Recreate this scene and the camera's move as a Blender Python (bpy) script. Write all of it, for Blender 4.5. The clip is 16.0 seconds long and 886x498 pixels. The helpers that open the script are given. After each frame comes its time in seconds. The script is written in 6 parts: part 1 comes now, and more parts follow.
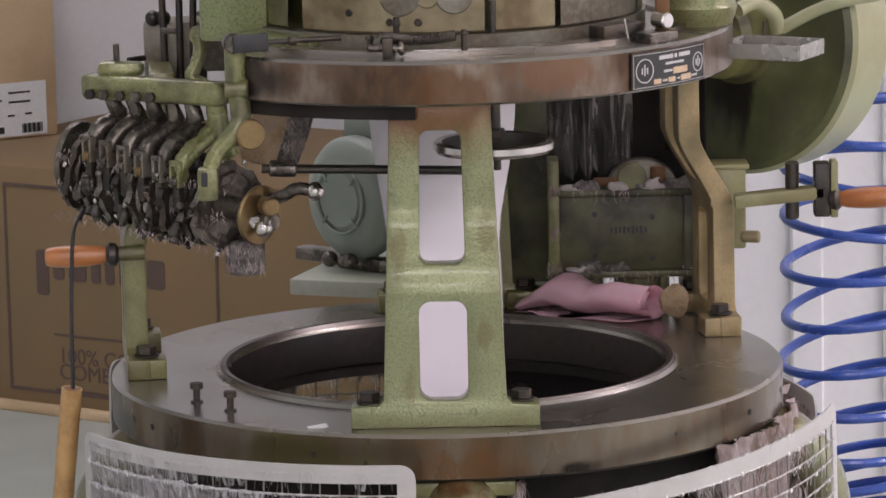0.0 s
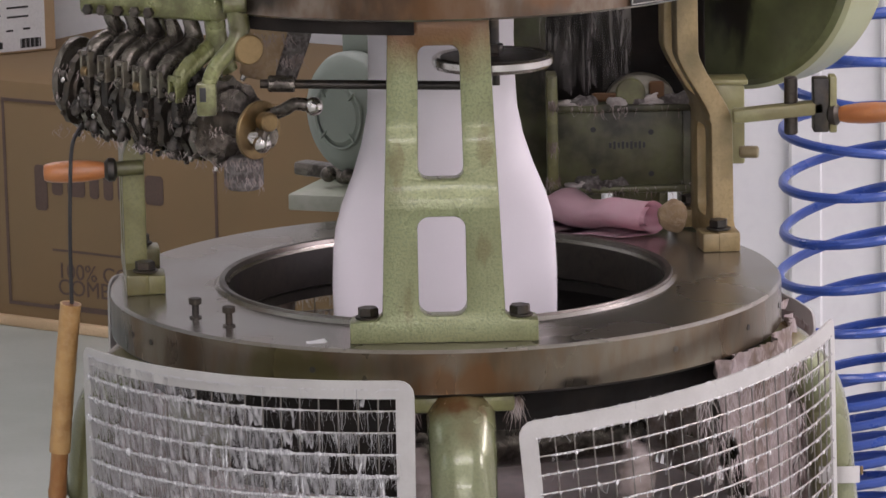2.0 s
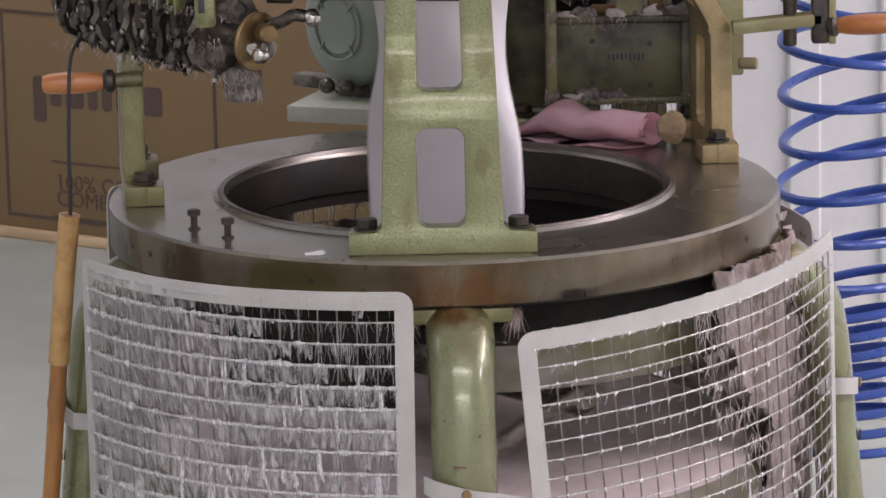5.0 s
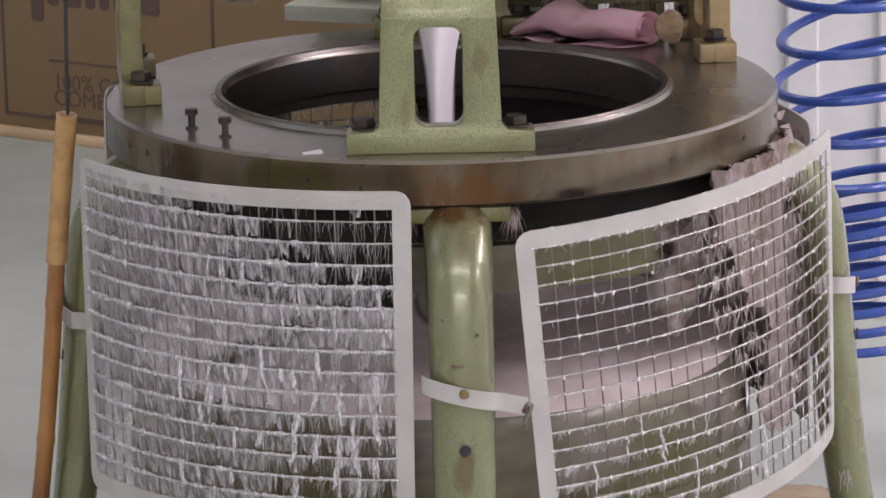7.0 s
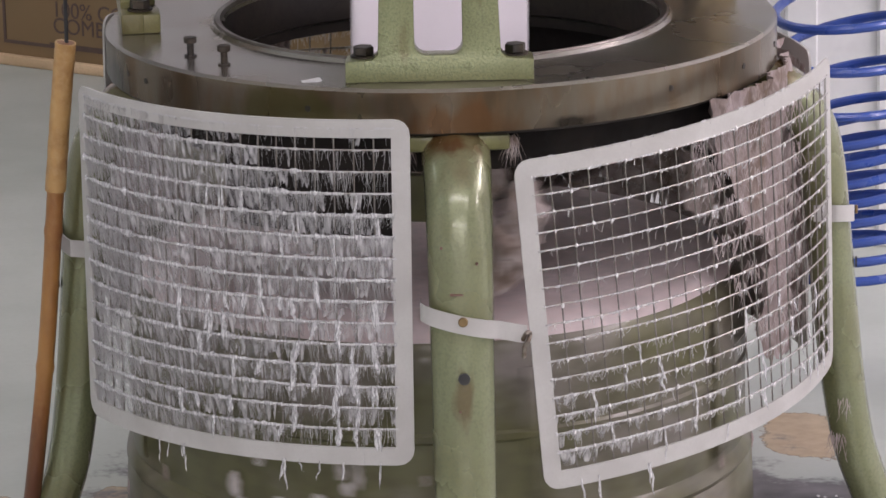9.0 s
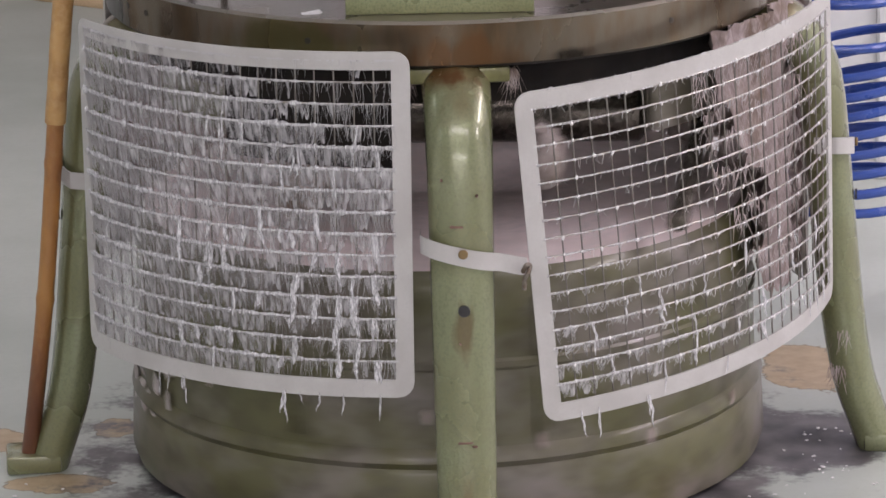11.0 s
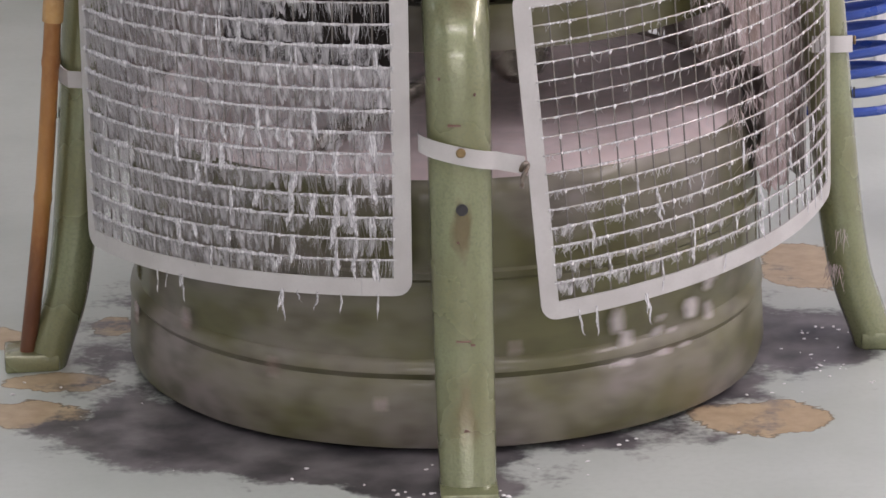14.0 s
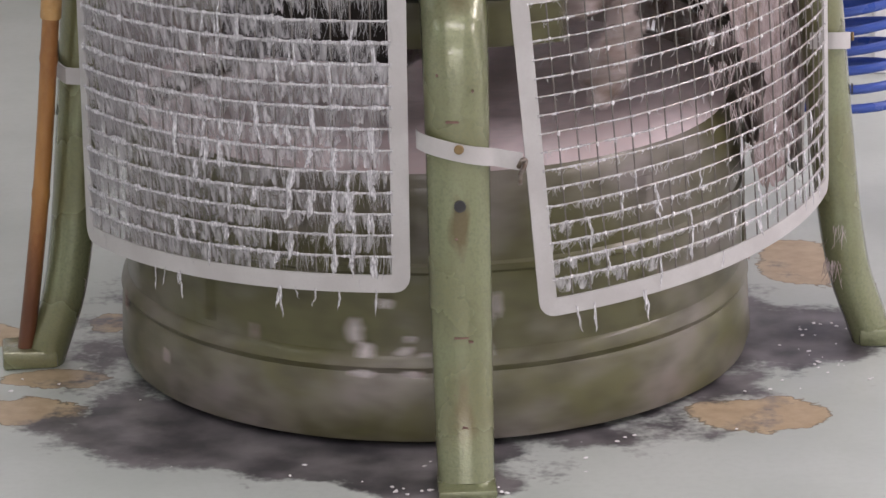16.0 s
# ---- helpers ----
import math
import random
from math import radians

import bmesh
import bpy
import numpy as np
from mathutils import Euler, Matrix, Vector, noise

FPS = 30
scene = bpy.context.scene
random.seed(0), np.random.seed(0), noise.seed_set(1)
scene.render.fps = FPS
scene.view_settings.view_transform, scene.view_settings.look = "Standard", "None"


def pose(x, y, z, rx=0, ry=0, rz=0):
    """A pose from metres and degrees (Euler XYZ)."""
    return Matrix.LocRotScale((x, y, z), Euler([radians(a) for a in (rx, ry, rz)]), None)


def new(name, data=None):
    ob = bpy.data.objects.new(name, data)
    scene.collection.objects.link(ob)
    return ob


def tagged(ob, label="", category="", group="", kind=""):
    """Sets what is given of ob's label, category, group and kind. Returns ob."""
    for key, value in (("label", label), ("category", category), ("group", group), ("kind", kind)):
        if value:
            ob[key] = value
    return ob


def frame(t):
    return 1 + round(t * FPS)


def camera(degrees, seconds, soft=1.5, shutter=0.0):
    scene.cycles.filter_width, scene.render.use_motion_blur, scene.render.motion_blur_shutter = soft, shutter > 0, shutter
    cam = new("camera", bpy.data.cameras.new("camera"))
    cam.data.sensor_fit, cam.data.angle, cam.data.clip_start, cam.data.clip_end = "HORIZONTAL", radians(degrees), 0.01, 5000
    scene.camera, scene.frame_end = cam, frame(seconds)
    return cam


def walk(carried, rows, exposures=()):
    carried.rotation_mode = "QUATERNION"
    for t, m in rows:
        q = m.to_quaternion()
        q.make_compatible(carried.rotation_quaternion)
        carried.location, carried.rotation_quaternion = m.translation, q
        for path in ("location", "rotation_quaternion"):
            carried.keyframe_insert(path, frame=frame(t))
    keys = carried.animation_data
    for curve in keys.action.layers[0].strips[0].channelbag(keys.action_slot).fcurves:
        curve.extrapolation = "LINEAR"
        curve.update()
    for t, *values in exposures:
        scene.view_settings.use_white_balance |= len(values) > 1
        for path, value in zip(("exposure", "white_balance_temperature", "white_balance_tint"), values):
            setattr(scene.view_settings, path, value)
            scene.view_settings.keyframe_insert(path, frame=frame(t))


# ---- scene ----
FOV = 12.1
cam = camera(FOV, 16.0, soft=1.5, shutter=0.5)
EYE = (0.0, -5.503, 1.839)
# seconds, tilt below the horizon, turn to the right (degrees)
TILT = [
    (0.0, 10.146, -0.024),
    (0.5, 10.491, -0.028),
    (1.0, 10.824, -0.028),
    (1.5, 11.074, -0.027),
    (2.0, 11.307, -0.029),
    (2.5, 11.503, -0.039),
    (3.0, 11.715, -0.042),
    (3.5, 11.895, -0.048),
    (6.0, 13.168, -0.031),
    (6.5, 13.569, -0.033),
    (7.0, 13.902, -0.033),
    (7.5, 14.165, -0.032),
    (8.0, 14.426, -0.032),
    (8.5, 14.655, -0.039),
    (9.0, 14.886, -0.040),
    (11.5, 16.119, -0.066),
    (12.0, 16.464, -0.071),
    (12.5, 16.791, -0.074),
    (13.0, 17.068, -0.079),
    (13.5, 17.146, -0.068),
    (14.0, 17.205, -0.058),
    (14.5, 17.233, -0.047),
    (15.0, 17.254, -0.045),
    (15.5, 17.261, -0.040),
    (16.0, 17.253, -0.031),
]

walk(cam, [(t, pose(*EYE) @ pose(0, 0, 0, 0, 0, -turn) @ pose(0, 0, 0, 90 - tilt, 0, 0) @ pose(0, 0, 0, 0, 0, -1.21)) for t, tilt, turn in TILT])

# ---- light: rows of fluorescent lamps under the hall's ceiling ----
world = bpy.data.worlds.new("hall_light")
world.use_nodes = True
world.node_tree.nodes["Background"].inputs[0].default_value = (0.9, 0.95, 1.0, 1)
world.node_tree.nodes["Background"].inputs[1].default_value = 0.05
scene.world = world


def lamp(x, y, z, sx, sy, watts, color=(1.0, 0.91, 1.0)):
    d = bpy.data.lights.new("ceiling_lamp", "AREA")
    d.shape, d.size, d.size_y, d.energy, d.color = "RECTANGLE", sx, sy, watts, color
    ob = new("ceiling_lamp", d)
    ob.matrix_world = pose(x, y, z)
    return ob


lamp(0.2, -6.2, 2.9, 4.2, 0.4, 134)
lamp(0.3, -3.1, 3.35, 3.4, 0.25, 42)
lamp(-1.5, 2.5, 3.35, 1.8, 0.25, 16)
lamp(-0.5, 1.3, 3.35, 2.6, 0.25, 27)
lamp(3.3, -0.7, 2.75, 0.5, 3.0, 122, (1.0, 0.87, 0.97))
lamp(-3.3, -1.2, 2.9, 0.5, 3.0, 14, (0.90, 0.95, 1.0))
scene.view_settings.exposure = 0.0


# ---- materials ----
def mat(name, base, rough=0.5, metal=0.0, tint=None, scale=12.0, amount=0.5, fine=None, fine_scale=220.0, fine_amount=0.35,
        bump=0.15, bump_scale=None, coat=0.0, stretch=(1, 1, 1), rough_var=0.15, threshold=(0.42, 0.62), island=0.0):
    """Base colour, large stains of a second colour, fine speckle of a third, relief and uneven gloss."""
    m = bpy.data.materials.new(name)
    m.use_nodes = True
    nt, L = m.node_tree, m.node_tree.links
    b = nt.nodes["Principled BSDF"]
    co = nt.nodes.new("ShaderNodeTexCoord")
    mp = nt.nodes.new("ShaderNodeMapping")
    mp.inputs["Scale"].default_value = stretch
    L.new(co.outputs["Object"], mp.inputs["Vector"])

    def noise_tex(s, detail=5.0):
        n = nt.nodes.new("ShaderNodeTexNoise")
        n.inputs["Scale"].default_value, n.inputs["Detail"].default_value = s, detail
        L.new(mp.outputs["Vector"], n.inputs["Vector"])
        return n.outputs["Fac"]

    def ramp(fac, lo, hi):
        r = nt.nodes.new("ShaderNodeMapRange")
        r.inputs["From Min"].default_value, r.inputs["From Max"].default_value = lo, hi
        L.new(fac, r.inputs["Value"])
        return r.outputs["Result"]

    def mix(fac, a, c2, k):
        x = nt.nodes.new("ShaderNodeMix")
        x.data_type = "RGBA"
        mul = nt.nodes.new("ShaderNodeMath")
        mul.operation, mul.inputs[1].default_value = "MULTIPLY", k
        L.new(fac, mul.inputs[0])
        L.new(mul.outputs[0], x.inputs["Factor"])
        if isinstance(a, tuple):
            x.inputs["A"].default_value = (*a, 1)
        else:
            L.new(a, x.inputs["A"])
        x.inputs["B"].default_value = (*c2, 1)
        return x.outputs["Result"]

    tint = tint or tuple(0.6 * v for v in base)
    fine = fine or tuple(0.75 * v for v in base)
    big = noise_tex(scale)
    small = noise_tex(fine_scale, 3.0)
    col = mix(ramp(big, *threshold), base, tint, amount)
    col = mix(ramp(small, 0.45, 0.7), col, fine, fine_amount)
    if island:
        g = nt.nodes.new("ShaderNodeNewGeometry")
        col = mix(g.outputs["Random Per Island"], col, tint, island)
    L.new(col, b.inputs["Base Color"])
    r = nt.nodes.new("ShaderNodeMapRange")
    r.inputs["To Min"].default_value, r.inputs["To Max"].default_value = max(0.03, rough - rough_var), min(1, rough + rough_var)
    L.new(big, r.inputs["Value"])
    L.new(r.outputs["Result"], b.inputs["Roughness"])
    b.inputs["Metallic"].default_value = metal
    b.inputs["Coat Weight"].default_value = coat
    b.inputs["Coat Roughness"].default_value = 0.12
    if bump:
        bp = nt.nodes.new("ShaderNodeBump")
        bp.inputs["Strength"].default_value, bp.inputs["Distance"].default_value = bump, 0.002
        L.new(noise_tex(bump_scale or fine_scale, 3.0), bp.inputs["Height"])
        L.new(bp.outputs["Normal"], b.inputs["Normal"])
    return m


GREEN = mat("hammered_green_paint", (0.235, 0.262, 0.12), 0.36, 0.3, (0.185, 0.15, 0.055), 9, 0.6, (0.09, 0.12, 0.05), 270, 0.75, 0.3, coat=0.35)
GREEN_OIL = mat("oily_olive_paint", (0.20, 0.20, 0.075), 0.4, 0.1, (0.035, 0.03, 0.02), 14, 0.75, (0.12, 0.11, 0.05), 160, 0.4, 0.3, coat=0.2)
GREEN_DARK = mat("dark_green_paint", (0.13, 0.17, 0.075), 0.45, 0.1, (0.02, 0.02, 0.015), 8, 0.75, (0.07, 0.08, 0.04), 90, 0.4, 0.3)
GREEN_MURK = mat("murky_oily_green", (0.125, 0.13, 0.06), 0.42, 0.1, (0.016, 0.014, 0.011), 11, 0.8, (0.13, 0.12, 0.08), 70, 0.4, 0.35)
GREEN_LEVER = mat("oily_yellow_green_paint", (0.25, 0.265, 0.105), 0.3, 0.3, (0.07, 0.06, 0.025), 22, 0.85, (0.12, 0.12, 0.05), 230, 0.6, 0.35, coat=0.5)
# Oily olive, darkened because the wheel's face is turned from the light.
GREEN_WHEEL = mat("oily_shaded_olive_paint", (0.125, 0.14, 0.06), 0.42, 0.1, (0.025, 0.025, 0.014), 5, 0.8, (0.08, 0.085, 0.04), 90, 0.4, 0.2, coat=0.2)
GREEN_PALE = mat("pale_green_enamel", (0.33, 0.35, 0.20), 0.4, 0.0, (0.24, 0.20, 0.09), 7, 0.5, (0.3, 0.33, 0.2), 120, 0.3, 0.1, coat=0.3)
GREEN_DRUM = mat("drum_green_paint", (0.108, 0.104, 0.042), 0.40, 0.1, (0.215, 0.19, 0.175), 6, 0.9, (0.055, 0.05, 0.022), 26, 0.6, 0.1, coat=0.25, stretch=(1, 1, 1.4), threshold=(0.42, 0.66))
MOTOR = mat("grey_green_enamel", (0.255, 0.285, 0.24), 0.45, 0.0, (0.22, 0.26, 0.22), 14, 0.5, (0.24, 0.3, 0.27), 200, 0.3, 0.1)
STEEL = mat("ground_steel", (0.34, 0.325, 0.30), 0.26, 0.92, (0.30, 0.25, 0.19), 6, 0.55, (0.34, 0.31, 0.27), 260, 0.4, 0.05, rough_var=0.1)
STEEL_RIM = mat("oil_stained_steel", (0.19, 0.165, 0.125), 0.28, 0.65, (0.065, 0.04, 0.016), 7.0, 0.9, (0.15, 0.095, 0.05), 60, 0.55, 0.15, stretch=(1, 1, 0.35), threshold=(0.40, 0.60))
UPPER_RIM = mat("patchy_oil_stained_steel", (0.23, 0.185, 0.145), 0.32, 0.65, (0.06, 0.032, 0.015), 8.0, 0.92, (0.13, 0.075, 0.04), 75, 0.65, 0.2, stretch=(1, 1, 0.45), threshold=(0.44, 0.58))
STEEL_DARK = mat("blackened_steel", (0.06, 0.057, 0.052), 0.42, 0.8, (0.12, 0.09, 0.06), 30, 0.5, (0.03, 0.03, 0.03), 200, 0.4, 0.25)
STEEL_BRIGHT = mat("polished_steel", (0.62, 0.60, 0.57), 0.2, 1.0, (0.4, 0.37, 0.33), 20, 0.4, (0.5, 0.48, 0.45), 200, 0.3, 0.05)
LIP = mat("worn_dark_steel", (0.17, 0.155, 0.14), 0.36, 0.95, (0.12, 0.10, 0.085), 14, 0.6, (0.3, 0.27, 0.24), 200, 0.3, 0.05)
# Near-black for the bore, the skirt and the plate's underside.
BORE = mat("near_black_bore", (0.022, 0.019, 0.016), 0.5, 0.3, (0.05, 0.04, 0.03), 9, 0.6, (0.012, 0.01, 0.009), 90, 0.5, 0.2)
IRON = mat("greasy_cast_iron", (0.17, 0.15, 0.125), 0.27, 0.75, (0.03, 0.026, 0.022), 28, 0.8, (0.30, 0.27, 0.235), 120, 0.35, 0.4)
BRASS = mat("dull_bronze", (0.30, 0.21, 0.10), 0.42, 0.8, (0.16, 0.11, 0.06), 30, 0.6, (0.22, 0.16, 0.08), 200, 0.4, 0.15)
GUARD = mat("grey_white_paint", (0.50, 0.49, 0.465), 0.5, 0.0, (0.40, 0.385, 0.36), 16, 0.55, (0.43, 0.42, 0.40), 260, 0.3, 0.08)
WIRE = mat("galvanised_wire", (0.40, 0.38, 0.345), 0.4, 0.7, (0.3, 0.27, 0.22), 30, 0.5, (0.35, 0.33, 0.3), 200, 0.4, 0.1)
WIRE_DULL = mat("dull_grey_wire", (0.20, 0.185, 0.165), 0.45, 0.6, (0.13, 0.11, 0.09), 30, 0.5, (0.26, 0.24, 0.22), 200, 0.4, 0.1)
LINT = mat("cotton_lint", (0.84, 0.83, 0.82), 1.0, 0.0, (0.66, 0.64, 0.62), 14, 0.6, (0.7, 0.69, 0.68), 150, 0.4, 0.5)
FABRIC = mat("white_knit_fabric", (0.88, 0.84, 0.87), 0.95, 0.0, (0.84, 0.80, 0.83), 8, 0.5, (0.82, 0.78, 0.81), 900, 0.4, 0.2)
PINK = mat("pink_cotton_cloth", (0.96, 0.70, 0.76), 0.95, 0.0, (0.90, 0.58, 0.66), 25, 0.4, (0.90, 0.60, 0.68), 700, 0.4, 0.3)
CARD = mat("brown_cardboard", (0.225, 0.155, 0.078), 0.85, 0.0, (0.26, 0.17, 0.085), 5, 0.5, (0.26, 0.17, 0.09), 300, 0.3, 0.06)
CARD_LIGHT = mat("light_cardboard", (0.68, 0.50, 0.31), 0.85, 0.0, (0.41, 0.29, 0.165), 5, 0.5, (0.40, 0.29, 0.17), 300, 0.3, 0.06)
CARD_INK = mat("dark_brown_ink", (0.11, 0.075, 0.06), 0.8, 0.0, (0.15, 0.10, 0.08), 40, 0.4)
PAPER = mat("white_paper", (0.78, 0.78, 0.77), 0.8, 0.0, (0.72, 0.72, 0.71), 20, 0.3, bump=0.03)
INK = mat("black_ink", (0.03, 0.03, 0.03), 0.7, 0.0, (0.05, 0.05, 0.05), 40, 0.3, bump=0.03)
WALL = mat("white_painted_wall", (0.80, 0.80, 0.80), 0.6, 0.0, (0.74, 0.74, 0.74), 1.2, 0.5, (0.7, 0.7, 0.71), 60, 0.3, 0.05)
WOOD = mat("varnished_orange_wood", (0.46, 0.17, 0.05), 0.35, 0.0, (0.28, 0.09, 0.03), 40, 0.6, (0.36, 0.13, 0.04), 160, 0.4, 0.1, coat=0.4, stretch=(0.2, 1, 1))
BAMBOO = mat("brown_bamboo", (0.44, 0.22, 0.06), 0.4, 0.0, (0.20, 0.07, 0.02), 9, 0.8, (0.38, 0.2, 0.07), 200, 0.3, 0.1, coat=0.3, stretch=(1, 1, 0.5))
HOSE = mat("blue_polyurethane_tube", (0.035, 0.085, 0.36), 0.3, 0.0, (0.03, 0.07, 0.30), 20, 0.4, (0.04, 0.09, 0.37), 200, 0.2, 0.03, coat=0.2)
RUBBER = mat("black_rubber", (0.025, 0.025, 0.026), 0.5, 0.0, (0.04, 0.04, 0.04), 40, 0.4)
# Near-black with hardly any gloss: the interior's shade is put into this colour.
DARK = mat("shade_and_oil_black", (0.014, 0.012, 0.011), 0.75, 0.1, (0.04, 0.033, 0.028), 9, 0.6, (0.02, 0.02, 0.02), 60, 0.4, 0.3)
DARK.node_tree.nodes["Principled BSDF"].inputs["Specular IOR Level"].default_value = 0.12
CLEAR = mat("clear_plastic", (0.40, 0.385, 0.34), 0.25, 0.0, (0.6, 0.6, 0.56), 30, 0.4, bump=0.05)
CREAM = mat("rust_stained_cream_paint", (0.33, 0.285, 0.165), 0.42, 0.2, (0.11, 0.075, 0.03), 13, 0.85, (0.22, 0.18, 0.10), 90, 0.5, 0.25, threshold=(0.40, 0.60))


GREEN_LEG = mat("green_leg_paint", (0.215, 0.235, 0.125), 0.26, 0.3, (0.16, 0.15, 0.06), 8, 0.55, (0.13, 0.145, 0.08), 260, 0.45, 0.25, coat=0.6)
CHIP = mat("red_primer", (0.17, 0.09, 0.07), 0.7, 0.0, (0.1, 0.06, 0.05), 90, 0.5)
DUSTY = mat("grey_dust", (0.70, 0.60, 0.59), 0.45, 0.0, (0.46, 0.37, 0.35), 9, 0.7, (0.46, 0.43, 0.42), 70, 0.5, 0.3)
FURRED = mat("pinkish_grey_lint", (0.42, 0.355, 0.335), 1.0, 0.0, (0.14, 0.095, 0.065), 22, 0.85, (0.50, 0.45, 0.43), 60, 0.6, 0.6)
GREY_OIL = mat("oily_grey_casting", (0.20, 0.19, 0.15), 0.4, 0.4, (0.10, 0.075, 0.045), 12, 0.7, (0.3, 0.28, 0.22), 120, 0.4, 0.2)
GREEN_OLD = mat("yellowed_green_enamel", (0.27, 0.26, 0.12), 0.4, 0.1, (0.15, 0.12, 0.045), 10, 0.6, (0.2, 0.19, 0.09), 150, 0.4, 0.15, coat=0.3)
FURRED_PALE = mat("pale_lint_tuft", (0.52, 0.48, 0.46), 1.0, 0.0, (0.36, 0.32, 0.30), 60, 0.6, (0.6, 0.57, 0.55), 200, 0.5, 0.6)
RUSTY_HOOK = mat("rusty_grey_wire", (0.22, 0.19, 0.16), 0.5, 0.5, (0.10, 0.06, 0.03), 120, 0.7)
RUSTY = mat("rust_and_grease", (0.20, 0.09, 0.03), 0.6, 0.3, (0.10, 0.06, 0.03), 20, 0.6)


CLEAR.node_tree.nodes["Principled BSDF"].inputs["Transmission Weight"].default_value = 0.45


def stain(m, color, z0, z1, amount=0.85, scale=18.0, stretch=(1, 1, 0.3)):
    """A ragged stain that runs from height z0, where it ends, to z1, where it is thickest."""
    nt, L = m.node_tree, m.node_tree.links
    b = nt.nodes["Principled BSDF"]
    old = b.inputs["Base Color"].links[0].from_socket
    co = nt.nodes.new("ShaderNodeTexCoord")
    sep = nt.nodes.new("ShaderNodeSeparateXYZ")
    L.new(co.outputs["Object"], sep.inputs[0])
    mp = nt.nodes.new("ShaderNodeMapping")
    mp.inputs["Scale"].default_value = stretch
    L.new(co.outputs["Object"], mp.inputs["Vector"])
    n = nt.nodes.new("ShaderNodeTexNoise")
    n.inputs["Scale"].default_value, n.inputs["Detail"].default_value = scale, 6
    L.new(mp.outputs["Vector"], n.inputs["Vector"])
    h = nt.nodes.new("ShaderNodeMapRange")
    h.inputs["From Min"].default_value, h.inputs["From Max"].default_value = z0, z1
    h.inputs["To Min"].default_value, h.inputs["To Max"].default_value = -0.45, 0.35
    L.new(sep.outputs["Z"], h.inputs["Value"])
    s = nt.nodes.new("ShaderNodeMath")
    s.operation = "ADD"
    L.new(n.outputs["Fac"], s.inputs[0])
    L.new(h.outputs["Result"], s.inputs[1])
    r = nt.nodes.new("ShaderNodeMapRange")
    r.inputs["From Min"].default_value, r.inputs["From Max"].default_value, r.inputs["To Max"].default_value = 0.38, 0.72, amount
    L.new(s.outputs[0], r.inputs["Value"])
    x = nt.nodes.new("ShaderNodeMix")
    x.data_type = "RGBA"
    L.new(r.outputs["Result"], x.inputs["Factor"])
    L.new(old, x.inputs["A"])
    x.inputs["B"].default_value = (*color, 1)
    L.new(x.outputs["Result"], b.inputs["Base Color"])
    return m


GREEN_POST = stain(mat("hammered_green_post_paint", (0.25, 0.275, 0.135), 0.30, 0.35, (0.15, 0.145, 0.06), 9, 0.5, (0.10, 0.12, 0.06), 300, 0.6, 0.35, coat=0.35), (0.12, 0.05, 0.01), 0.27, 0.41, 0.95)
TAN_POST = mat("yellowed_tan_paint", (0.36, 0.27, 0.13), 0.36, 0.25, (0.12, 0.10, 0.04), 12, 0.75, (0.22, 0.17, 0.08), 220, 0.5, 0.25, coat=0.3)
OLIVE_POST = mat("yellowed_olive_paint", (0.20, 0.195, 0.075), 0.34, 0.2, (0.10, 0.08, 0.022), 12, 0.75, (0.12, 0.12, 0.05), 240, 0.55, 0.25, coat=0.3)
stain(BAMBOO, (0.09, 0.028, 0.012), 0.34, 0.0, 0.9, 12.0)
stain(GREEN_LEG, (0.11, 0.048, 0.012), 0.55, 0.67)
stain(STEEL_RIM, (0.085, 0.042, 0.013), 0.54, 0.86, 0.9, 8.0, (1, 1, 0.3))


